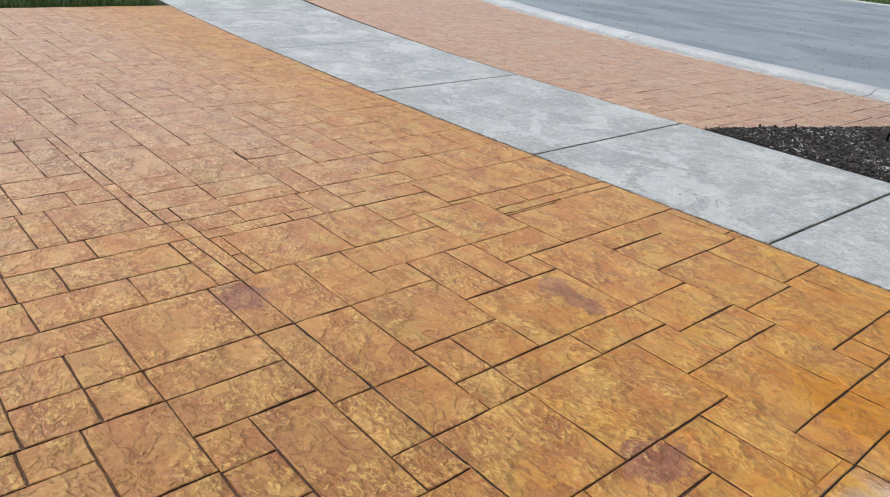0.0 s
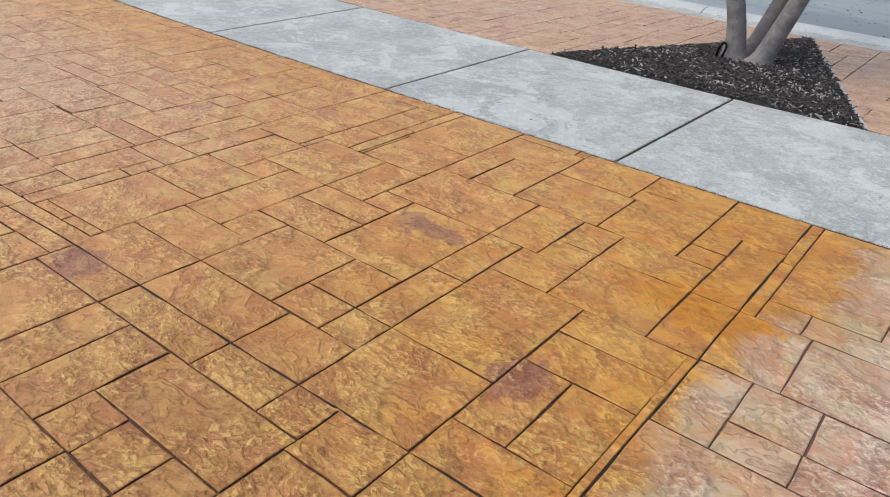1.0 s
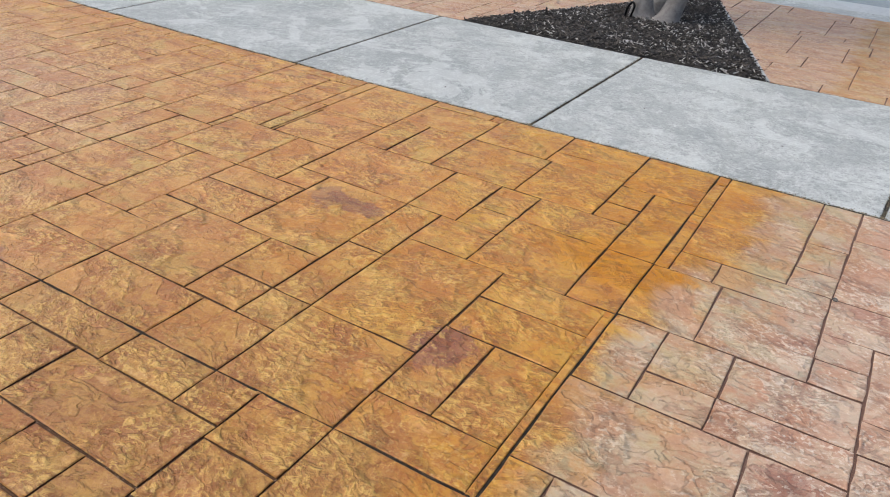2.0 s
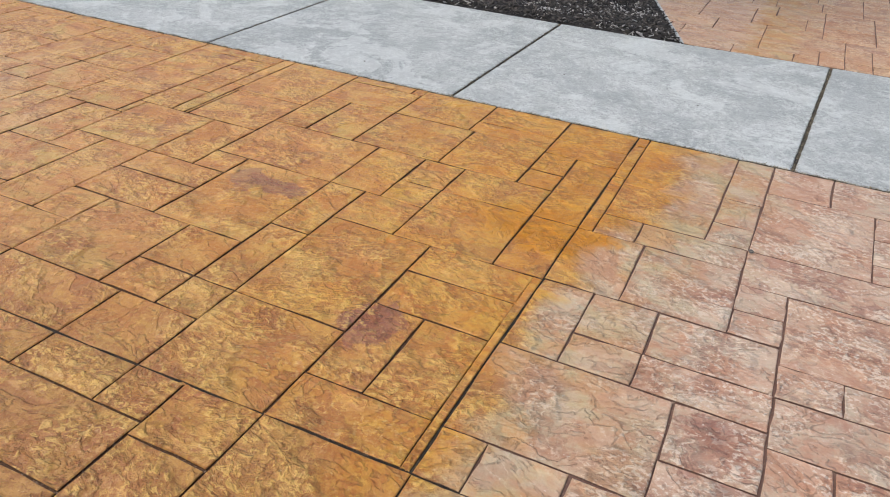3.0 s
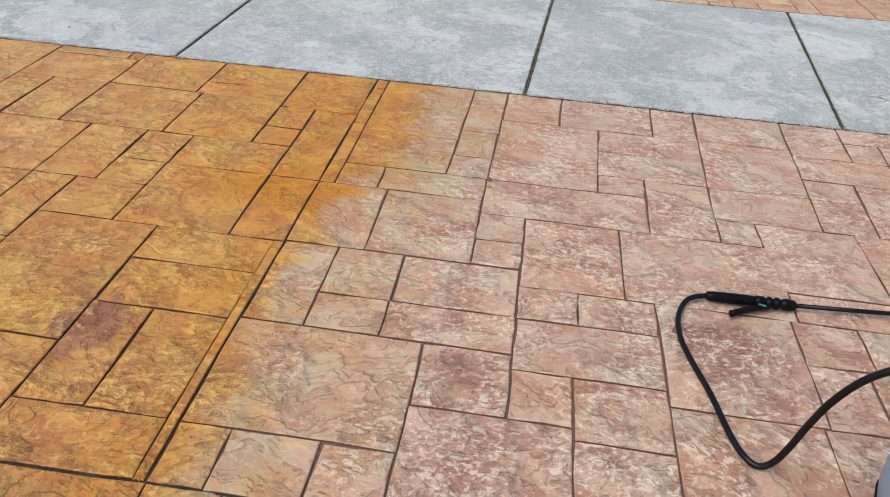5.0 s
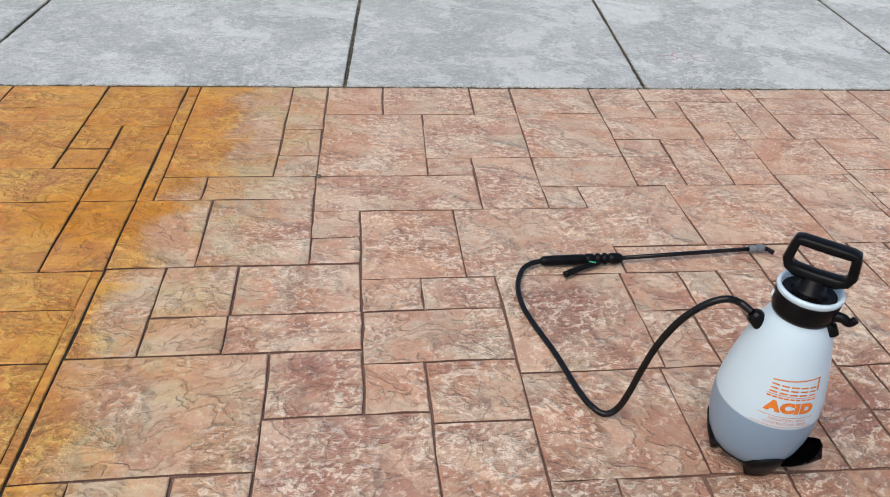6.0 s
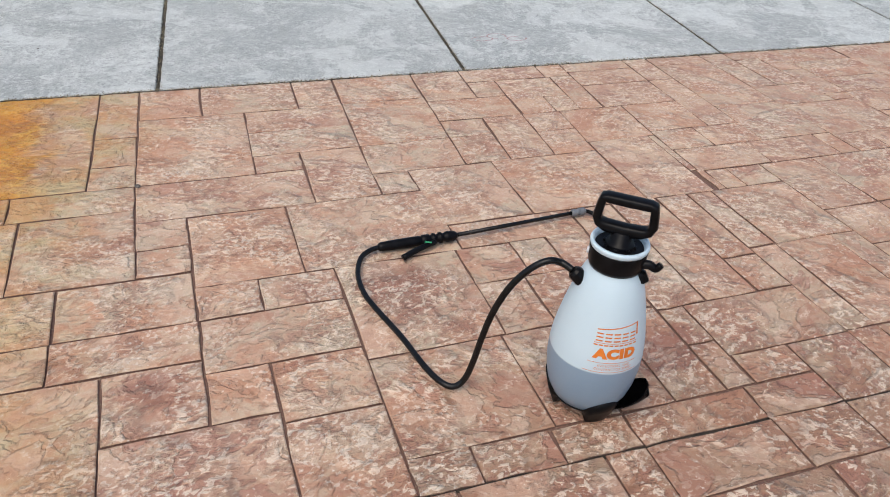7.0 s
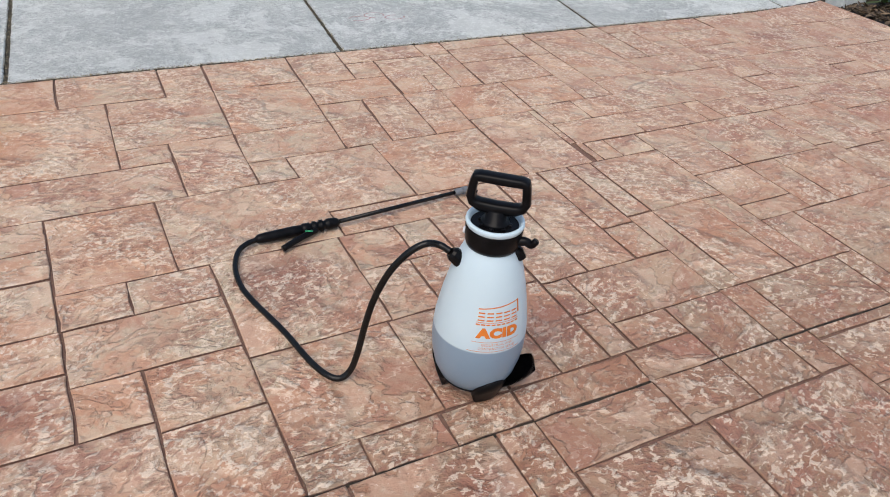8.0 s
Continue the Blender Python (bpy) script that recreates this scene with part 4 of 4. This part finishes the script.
STEMS = [
    ([(-0.06, 0.0, -0.03), (-0.10, -0.005, 0.25), (-0.255, -0.03, 0.8), (-0.47, -0.07, 1.8), (-0.66, -0.1, 3.0)], 0.070, 0.056, 0.070),
    ([(0.13, -0.04, -0.03), (0.19, -0.02, 0.18), (0.295, 0.03, 0.55), (0.46, 0.10, 1.2), (0.60, 0.14, 2.5)], 0.072, 0.053, 0.060),
    ([(-0.02, 0.22, -0.03), (0.06, 0.25, 0.28), (0.18, 0.30, 0.72), (0.32, 0.38, 1.5), (0.40, 0.44, 2.8)], 0.066, 0.05, 0.04),
]
for i, (pts, r0, r1, flare) in enumerate(STEMS):
    part("trunk", from_bm("trunk", stem(pts, r0, r1, flare), M_trunk), palm)
    part("crown", crown(pts[-1], 40 + i), palm, "green feathery palm fronds")
part("tie", from_bm("tie", tube(glide([(-0.165, -0.10, 0.0), (-0.155, -0.105, 0.08), (-0.125, -0.10, 0.125), (-0.10, -0.115, 0.10), (-0.115, -0.125, 0.02)], 6), 0.009, 8), M_black), palm, "black strap at the foot of a trunk")

# ---- verges of grass and plants ----
def grass_patch(name, spots, label, seed, n, high):
    r = random.Random(seed)
    verts, faces = [], []
    for i in range(n):
        x0, y0, x1, y1 = spots[i % len(spots)]
        x, y = r.uniform(x0, x1), r.uniform(y0, y1)
        h, a, lean = r.uniform(0.5, 1) * high, r.uniform(0, 6.3), r.uniform(0.1, 0.7)
        w = 0.0035 + 0.004 * r.random()
        d = Vector((math.cos(a), math.sin(a), 0))
        s = Vector((-math.sin(a), math.cos(a), 0)) * w
        base = Vector((x, y, -0.06))
        m = base + d * lean * h * 0.35 + Vector((0, 0, h * 0.65 + 0.05))
        t = base + d * lean * h + Vector((0, 0, h + 0.05))
        k = len(verts)
        verts += [base - s, base + s, m + s * 0.7, m - s * 0.7, t]
        faces += [(k, k + 1, k + 2, k + 3), (k + 3, k + 2, k + 4)]
    return tagged(new(name, mesh_from(name, verts, faces, M_blade)), label, "grass", kind="stuff")


grass_patch("lawn_edge", [(-8.5, -3.2, -7.82, 0.22), (-9.4, -3.2, -8.3, 0.3)], "short green grass at the end of the driveway", 5, 9000, 0.06)
grass_patch("verge_grass", [(-10.2, 2.3, -9.02, 5.6)], "short green grass between walk and road", 6, 5000, 0.06)
grass_patch("roadside_grass", [(-14, 18.1, 2, 19.6)], "rough green grass across the road", 7, 5000, 0.12)
tagged(new("side_bed", ribbon("side_bed", lambda x: -6.5, lambda x: 0.0, 6.06, 8.4, -0.02, M_soil, 10)), "dark soil bed along the end of the driveway", "flower bed", kind="structure")
bm = block(6.13, -0.03, -0.05, 6.36, 0.10, 0.09, 0.012)
tagged(new("utility_box", from_bm("utility_box", bm, M_kerb, False)), "low pale concrete utility box beside the bed", "utility box")


def low_plant(x, y, seed):
    r = random.Random(seed)
    verts, faces = [], []
    for i in range(90):
        a, h, l = r.uniform(0, 6.3), r.uniform(0.0, 0.10), r.uniform(0.04, 0.11)
        d = Vector((math.cos(a), math.sin(a), r.uniform(0.0, 0.9))).normalized()
        s = d.cross(Vector((0, 0, 1))).normalized() * l * 0.28
        base = Vector((r.gauss(0, 0.06), r.gauss(0, 0.06), h - 0.02))
        k = len(verts)
        verts += [base, base + d * l * 0.5 + s, base + d * l, base + d * l * 0.5 - s]
        faces.append((k, k + 1, k + 2, k + 3))
    ob = tagged(new("low_plant", mesh_from("low_plant", verts, faces, M_frond)), "small leafy green plant in dark soil", "plant", "plants in the side bed", "stuff")
    ob.location = (x, y, 0)


for i, (x, y) in enumerate(((6.55, -0.12), (6.48, -0.42), (6.7, -0.3), (6.62, -0.75), (6.45, -1.1))):
    low_plant(x, y, 70 + i)

r = random.Random(31)
verts, faces = [], []
for i in range(1800):
    x, y = 6.08 + abs(r.gauss(0, 0.35)), r.uniform(-2.2, -0.04)
    l, w, a = r.uniform(0.012, 0.04), r.uniform(0.006, 0.016), r.uniform(0, 6.3)
    d, s = Vector((math.cos(a), math.sin(a), r.gauss(0, 0.35))) * l, Vector((-math.sin(a), math.cos(a), r.gauss(0, 0.35))) * w
    c, k = Vector((x, y, r.uniform(-0.016, 0.004))), len(verts)
    verts += [c - d, c + s + Vector((0, 0, 0.004)), c + d, c - s + Vector((0, 0, 0.004)), c - Vector((0, 0, 0.004))]
    faces += [(k, k + 3, k + 2, k + 1), (k, k + 1, k + 4), (k + 1, k + 2, k + 4), (k + 2, k + 3, k + 4), (k + 3, k, k + 4)]
tagged(new("leaf_litter", mesh_from("leaf_litter", verts, faces, M_litter)), "dry brown leaf litter on the side bed", "leaf litter", kind="stuff")

# ---- pump sprayer ----
sprayer = tagged(new("pump_sprayer"), "white plastic pump sprayer half full of grey liquid on the driveway", "sprayer")
sprayer.location = (2.363, -1.952, 0.001)
AX = radians(-39.0)
RIGHT = Vector((math.cos(AX), math.sin(AX), 0))
AWAY = Vector((-math.sin(AX), math.cos(AX), 0))
TANK = [(0.030, 0.022), (0.058, 0.026), (0.076, 0.042), (0.088, 0.068), (0.095, 0.10), (0.0985, 0.135), (0.0985, 0.165), (0.096, 0.195), (0.0915, 0.225), (0.086, 0.255),
        (0.0795, 0.285), (0.072, 0.315), (0.065, 0.338), (0.058, 0.356), (0.051, 0.370), (0.048, 0.380), (0.0465, 0.390)]


def tank_radius(z):
    for (r0, z0), (r1, z1) in zip(TANK, TANK[1:]):
        if z0 <= z <= z1:
            return r0 + (r1 - r0) * (z - z0) / (z1 - z0)
    return TANK[0][0]


tank = part("tank", from_bm("tank", lathe(TANK, 72), M_tank), sprayer, "milky plastic tank with grey liquid inside")
part("collar", from_bm("collar", lathe([(0.046, 0.372), (0.052, 0.375), (0.0545, 0.383), (0.0555, 0.398), (0.0565, 0.414), (0.0555, 0.419), (0.046, 0.419)], 60), M_black), sprayer, "black screw collar")
part("rim", from_bm("rim", lathe([(0.047, 0.41), (0.0555, 0.418), (0.0575, 0.424), (0.0565, 0.429), (0.0515, 0.430), (0.049, 0.424), (0.040, 0.402), (0.02, 0.396)], 60), M_tank), sprayer, "white funnel rim")
part("pump_cap", from_bm("pump_cap", lathe([(0.031, 0.394), (0.0315, 0.406), (0.028, 0.409), (0.028, 0.424), (0.027, 0.427), (0.021, 0.428), (0.020, 0.450), (0.014, 0.452)], 40), M_black), sprayer)
for i in range(8):
    a = math.tau * i / 8
    bm = block(-0.004, 0.026, 0.406, 0.004, 0.033, 0.424, 0.0012)
    bmesh.ops.rotate(bm, verts=bm.verts, cent=(0, 0, 0), matrix=Matrix.Rotation(a, 3, "Z"))
    part("pump_cap_rib", from_bm("pump_cap_rib", bm, M_black), sprayer)


def handle_mesh():
    """A D-shaped grip: a closed loop of rounded section, thicker below."""
    loop = [(-0.048, 0.462), (-0.053, 0.474), (-0.050, 0.50), (-0.0485, 0.508), (-0.0468, 0.5145), (-0.040, 0.5155), (0.0, 0.515), (0.040, 0.5155), (0.0468, 0.5145), (0.0485, 0.508), (0.050, 0.50), (0.053, 0.474), (0.048, 0.462), (0.034, 0.4555), (0.0, 0.453), (-0.034, 0.4555)]
    fat = [0.0095, 0.009, 0.0085, 0.0085, 0.009, 0.0095, 0.010, 0.0095, 0.009, 0.0085, 0.0085, 0.009, 0.0095, 0.0115, 0.0125, 0.0115]
    bm = bmesh.new()
    n = len(loop)
    rings = []
    for i in range(n):
        a, b, c = loop[i - 1], loop[i], loop[(i + 1) % n]
        d = Vector((c[0] - a[0], 0, c[1] - a[1])).normalized()
        out = Vector((d.z, 0, -d.x))
        ring = []
        for k in range(12):
            t = math.tau * k / 12
            u, v = math.cos(t), math.sin(t)
            u = math.copysign(abs(u) ** 0.7, u)
            v = math.copysign(abs(v) ** 0.7, v)
            q = Vector((b[0], 0, b[1])) + out * u * fat[i] + Vector((0, v * 0.0145, 0))
            ring.append(bm.verts.new(RIGHT * q.x + AWAY * q.y + Vector((0, 0, q.z))))
        rings.append(ring)
    for i in range(n):
        a, b = rings[i], rings[(i + 1) % n]
        for k in range(12):
            j = (k + 1) % 12
            bm.faces.new((a[k], a[j], b[j], b[k]))
    bmesh.ops.subdivide_edges(bm, edges=bm.edges[:], cuts=1, smooth=0.35, use_grid_fill=True)
    return from_bm("handle", bm, M_black)


part("handle", handle_mesh(), sprayer, "black D-shaped pump handle")


def base_mesh():
    """The black foot ring: a scalloped cup with three broad feet that are open between."""
    bm = bmesh.new()
    segs = 108
    rings = []
    for i in range(segs):
        a = math.tau * i / segs
        off = min(abs((math.degrees(a) - c + 180) % 360 - 180) for c in (151, 268, 10))
        f = min(1.0, max(0.0, (34 - off) / 13))
        foot = f * f * (3 - 2 * f)
        low = 0.026 * (1 - foot)
        high = 0.040 + 0.038 * foot * max(0.0, 1 - (off / 34) ** 2)
        ro = tank_radius(max(0.03, high)) + 0.0035
        rb = 0.064 + 0.006 * foot
        ring = []
        for r, z in ((rb - 0.012, low), (rb, low), (rb + 0.001, low + 0.004), ((ro + rb) / 2 + 0.002, (low + high) / 2), (ro, high), (ro - 0.006, high), (rb - 0.014, low + 0.008)):
            ring.append(bm.verts.new((r * math.cos(a), r * math.sin(a), z)))
        rings.append(ring)
    for i in range(segs):
        p, q = rings[i], rings[(i + 1) % segs]
        for k in range(len(p)):
            j = (k + 1) % len(p)
            bm.faces.new((p[k], q[k], q[j], p[j]))
    return from_bm("base", bm, M_black)


base = part("base", base_mesh(), sprayer, "black plastic foot ring")


def foot_rest():
    """A scoop-shaped step to hold the sprayer down with a shoe."""
    bm = bmesh.new()
    n, m = 14, 9
    grid = []
    for i in range(n):
        f = i / (n - 1)
        row = []
        for j in range(m):
            g = 2 * j / (m - 1) - 1
            wide = 0.004 + 0.042 * (1 - f ** 4) ** 0.5
            x = 0.050 + 0.085 * f * (1 - 0.10 * g * g)
            z = 0.004 + 0.014 * f + 0.030 * g * g + 0.044 * f * f
            row.append(bm.verts.new((x, wide * g, z)))
        grid.append(row)
    faces = [bm.faces.new((grid[i][j], grid[i + 1][j], grid[i + 1][j + 1], grid[i][j + 1])) for i in range(n - 1) for j in range(m - 1)]
    bmesh.ops.solidify(bm, geom=faces, thickness=0.006)
    bmesh.ops.rotate(bm, verts=bm.verts, cent=(0, 0, 0), matrix=Matrix.Rotation(radians(-38), 3, "Z"))
    return from_bm("foot_rest", bm, M_black)


part("foot_rest", foot_rest(), base)

# side fittings: hose port, relief valve, wand clip
port_dir = (-RIGHT * 0.75 - AWAY * 0.06 + Vector((0, 0, 0.58))).normalized()
port = -RIGHT * 0.053 - AWAY * 0.022 + Vector((0, 0, 0.333))
part("hose_nut", from_bm("hose_nut", tube([port - port_dir * 0.012, port, port + port_dir * 0.002, port + port_dir * 0.022, port + port_dir * 0.028], [0.0165, 0.0165, 0.0172, 0.0155, 0.0115], 12), M_black, False), sprayer, "black ribbed hose nut")
spot = -RIGHT * 0.053 - AWAY * 0.016 + Vector((0, 0, 0.402))
part("relief_valve", from_bm("relief_valve", tube([spot, spot - RIGHT * 0.003, spot - RIGHT * 0.0045], [0.007, 0.007, 0.005], 18), M_valve), sprayer, "small pale round relief valve")
spot = RIGHT * 0.050 - AWAY * 0.012 + Vector((0, 0, 0.395))
part("wand_clip", from_bm("wand_clip", tube(glide([spot, spot + RIGHT * 0.014 + Vector((0, 0, 0.002)), spot + RIGHT * 0.026 + Vector((0, 0, -0.003)), spot + RIGHT * 0.034 + Vector((0, 0, 0.008))], 5), [0.0105 - 0.00025 * i for i in range(16)], 10), M_black), sprayer)
spot = RIGHT * 0.053 - AWAY * 0.006 + Vector((0, 0, 0.368))
part("strap_lug", from_bm("strap_lug", tube([spot - RIGHT * 0.012 + Vector((0, 0, 0.006)), spot, spot + RIGHT * 0.009 - Vector((0, 0, 0.014))], [0.009, 0.0115, 0.010], 10), M_black, False), sprayer)


# printed label, wrapped round the tank
LABEL = radians(-101)


def wrap(x, z, lift=0.0006):
    rr = tank_radius(z) + lift
    a = LABEL + x / 0.094
    return (rr * math.cos(a), rr * math.sin(a), z)


def printed_bar(x0, x1, z0, z1, slant=0.0, tilt=0.0):
    n = max(4, int((x1 - x0) / 0.003))
    verts, faces = [], []
    for i in range(n + 1):
        x = x0 + (x1 - x0) * i / n
        dz = tilt * (x - x0)
        verts += [wrap(x, z0 + dz), wrap(x + slant * (z1 - z0), z1 + dz)]
    faces = [(2 * i, 2 * i + 2, 2 * i + 3, 2 * i + 1) for i in range(n)]
    return part("printed_bar", mesh_from("printed_bar", verts, faces, M_orange), tank, "orange printed bar")


def printed_word(text, size, x, z, bold=0.0, width=None):
    cu = bpy.data.curves.new("word", "FONT")
    cu.body, cu.size, cu.offset = text, size, bold
    cu.space_character = 1.12
    cu.align_x = "CENTER"
    cu.resolution_u = 3
    ob = bpy.data.objects.new("word", cu)
    me = bpy.data.meshes.new_from_object(ob)
    bpy.data.objects.remove(ob)
    bm = bmesh.new()
    bm.from_mesh(me)
    bmesh.ops.triangulate(bm, faces=bm.faces[:])
    xs = [v.co.x for v in bm.verts]
    k = width / (max(xs) - min(xs)) if width else 1.0
    for v in bm.verts:
        v.co = wrap(x + v.co.x * k, z + v.co.y, 0.0008)
    part("printed_word", from_bm("printed_word", bm, M_orange, False), tank, "orange printed word")


printed_word("ACID", 0.0285, 0.002, 0.2090, 0.0022, 0.092)
printed_word("INDUSTRIAL AND", 0.0085, 0.002, 0.1885, 0.0, 0.066)
printed_word("CONTRACTOR SERIES", 0.0085, 0.002, 0.1795, 0.0, 0.078)
printed_bar(-0.052, 0.052, 0.1972, 0.1982)
printed_bar(-0.058, 0.054, 0.1740, 0.1751)
printed_bar(-0.048, 0.050, 0.2420, 0.2432)
for i in range(9):
    printed_bar(-0.048 + 0.0109 * i, -0.0396 + 0.0109 * i, 0.2363, 0.2394)
# a wordmark as plain strokes under a rising bar
printed_bar(-0.047, 0.052, 0.2700, 0.2724, 0, 0.11)
printed_bar(0.0475, 0.052, 0.2540, 0.2810)
for i in range(5):
    for z in (0.2460, 0.2538, 0.2616):
        printed_bar(-0.046 + 0.0190 * i, -0.0315 + 0.0190 * i, z, z + 0.0030, 0.15)

# hose, grip, wand
here = Vector(sprayer.location)
tip = port + port_dir * 0.028
line = glide([tip, (-0.088, 0.052, 0.355), (-0.115, 0.058, 0.360), (-0.147, 0.067, 0.340), (-0.180, 0.079, 0.292), (-0.206, 0.088, 0.225), (-0.222, 0.093, 0.155),
              (-0.234, 0.097, 0.085), (-0.247, 0.102, 0.032), (-0.268, 0.106, 0.009), (-0.291, 0.124, 0.008), (-0.312, 0.18, 0.008), (-0.336, 0.30, 0.008), (-0.368, 0.42, 0.008),
              (-0.381, 0.49, 0.009), (-0.377, 0.566, 0.010), (-0.354, 0.630, 0.012), (-0.325, 0.658, 0.014), (-0.290, 0.668, 0.016)], 8)
part("hose", from_bm("hose", tube(line, 0.0072, 14), M_hose), sprayer, "black rubber hose looping down onto the paving")
G0 = Vector((2.069, -1.284, 0.017)) - here
G1 = Vector((2.299, -1.283, 0.020)) - here
gd = (G1 - G0).normalized()
gs = Vector((gd.y, -gd.x, 0))
part("grip", from_bm("grip", tube([G0 + gd * s for s in (0, 0.004, 0.012, 0.03, 0.06, 0.10, 0.125, 0.13)], [0.009, 0.012, 0.0135, 0.0145, 0.015, 0.0155, 0.0145, 0.011], 16), M_black), sprayer, "black moulded wand grip")
part("valve_body", from_bm("valve_body", tube([G0 + gd * s for s in (0.125, 0.13, 0.15, 0.152, 0.158, 0.16, 0.168, 0.17, 0.178, 0.18, 0.188, 0.19, 0.198, 0.20, 0.205, 0.225, 0.232, 0.237)],
     [0.012, 0.0165, 0.0165, 0.013, 0.013, 0.017, 0.017, 0.013, 0.013, 0.017, 0.017, 0.013, 0.013, 0.0155, 0.0165, 0.0155, 0.012, 0.008], 16), M_black), sprayer)
lev = [G0 + gd * 0.165 + gs * 0.016, G0 + gd * 0.14 + gs * 0.026, G0 + gd * 0.10 + gs * 0.042, G0 + gd * 0.055 + gs * 0.062 - Vector((0, 0, 0.004))]
part("lever", from_bm("lever", tube(glide(lev, 5), [0.0075 + 0.0001 * i for i in range(16)], 10), M_black), sprayer, "black squeeze lever")
spot = G0 + gd * 0.14 + gs * 0.026 + Vector((0, 0, 0.0085))
bm = block(-0.010, -0.003, -0.0005, 0.010, 0.003, 0.0015, 0.0004, 1)
bmesh.ops.transform(bm, matrix=Matrix.Translation(spot) @ Matrix.Rotation(math.atan2(gd.y, gd.x) - 0.4, 4, "Z"), verts=bm.verts)
part("lever_badge", from_bm("lever_badge", bm, M_green), sprayer, "small green badge")
W1 = Vector((2.703, -1.247, 0.017)) - here
part("wand", from_bm("wand", tube([G1 - gd * 0.01, G1 + (W1 - G1) * 0.5, W1], 0.0062, 14), M_hose), sprayer, "thin black wand lying on the paving")
wd = (W1 - G1).normalized()
nozzle = part("nozzle", from_bm("nozzle", tube([W1 - wd * 0.004, W1, W1 + wd * 0.012, W1 + wd * 0.014, W1 + wd * 0.022, W1 + wd * 0.024, W1 + wd * 0.040, W1 + wd * 0.046],
     [0.008, 0.011, 0.011, 0.0085, 0.0085, 0.012, 0.012, 0.008], 12), M_grey, False), sprayer, "grey nozzle nut")
N1 = W1 + wd * 0.045
part("nozzle_tip", from_bm("nozzle_tip", tube(glide([N1, N1 + wd * 0.012 - Vector((0, 0.006, 0.002)), N1 + wd * 0.026 - Vector((0, 0.020, 0.006))], 5), 0.0065, 10), M_black), nozzle, "bent black spray tip")

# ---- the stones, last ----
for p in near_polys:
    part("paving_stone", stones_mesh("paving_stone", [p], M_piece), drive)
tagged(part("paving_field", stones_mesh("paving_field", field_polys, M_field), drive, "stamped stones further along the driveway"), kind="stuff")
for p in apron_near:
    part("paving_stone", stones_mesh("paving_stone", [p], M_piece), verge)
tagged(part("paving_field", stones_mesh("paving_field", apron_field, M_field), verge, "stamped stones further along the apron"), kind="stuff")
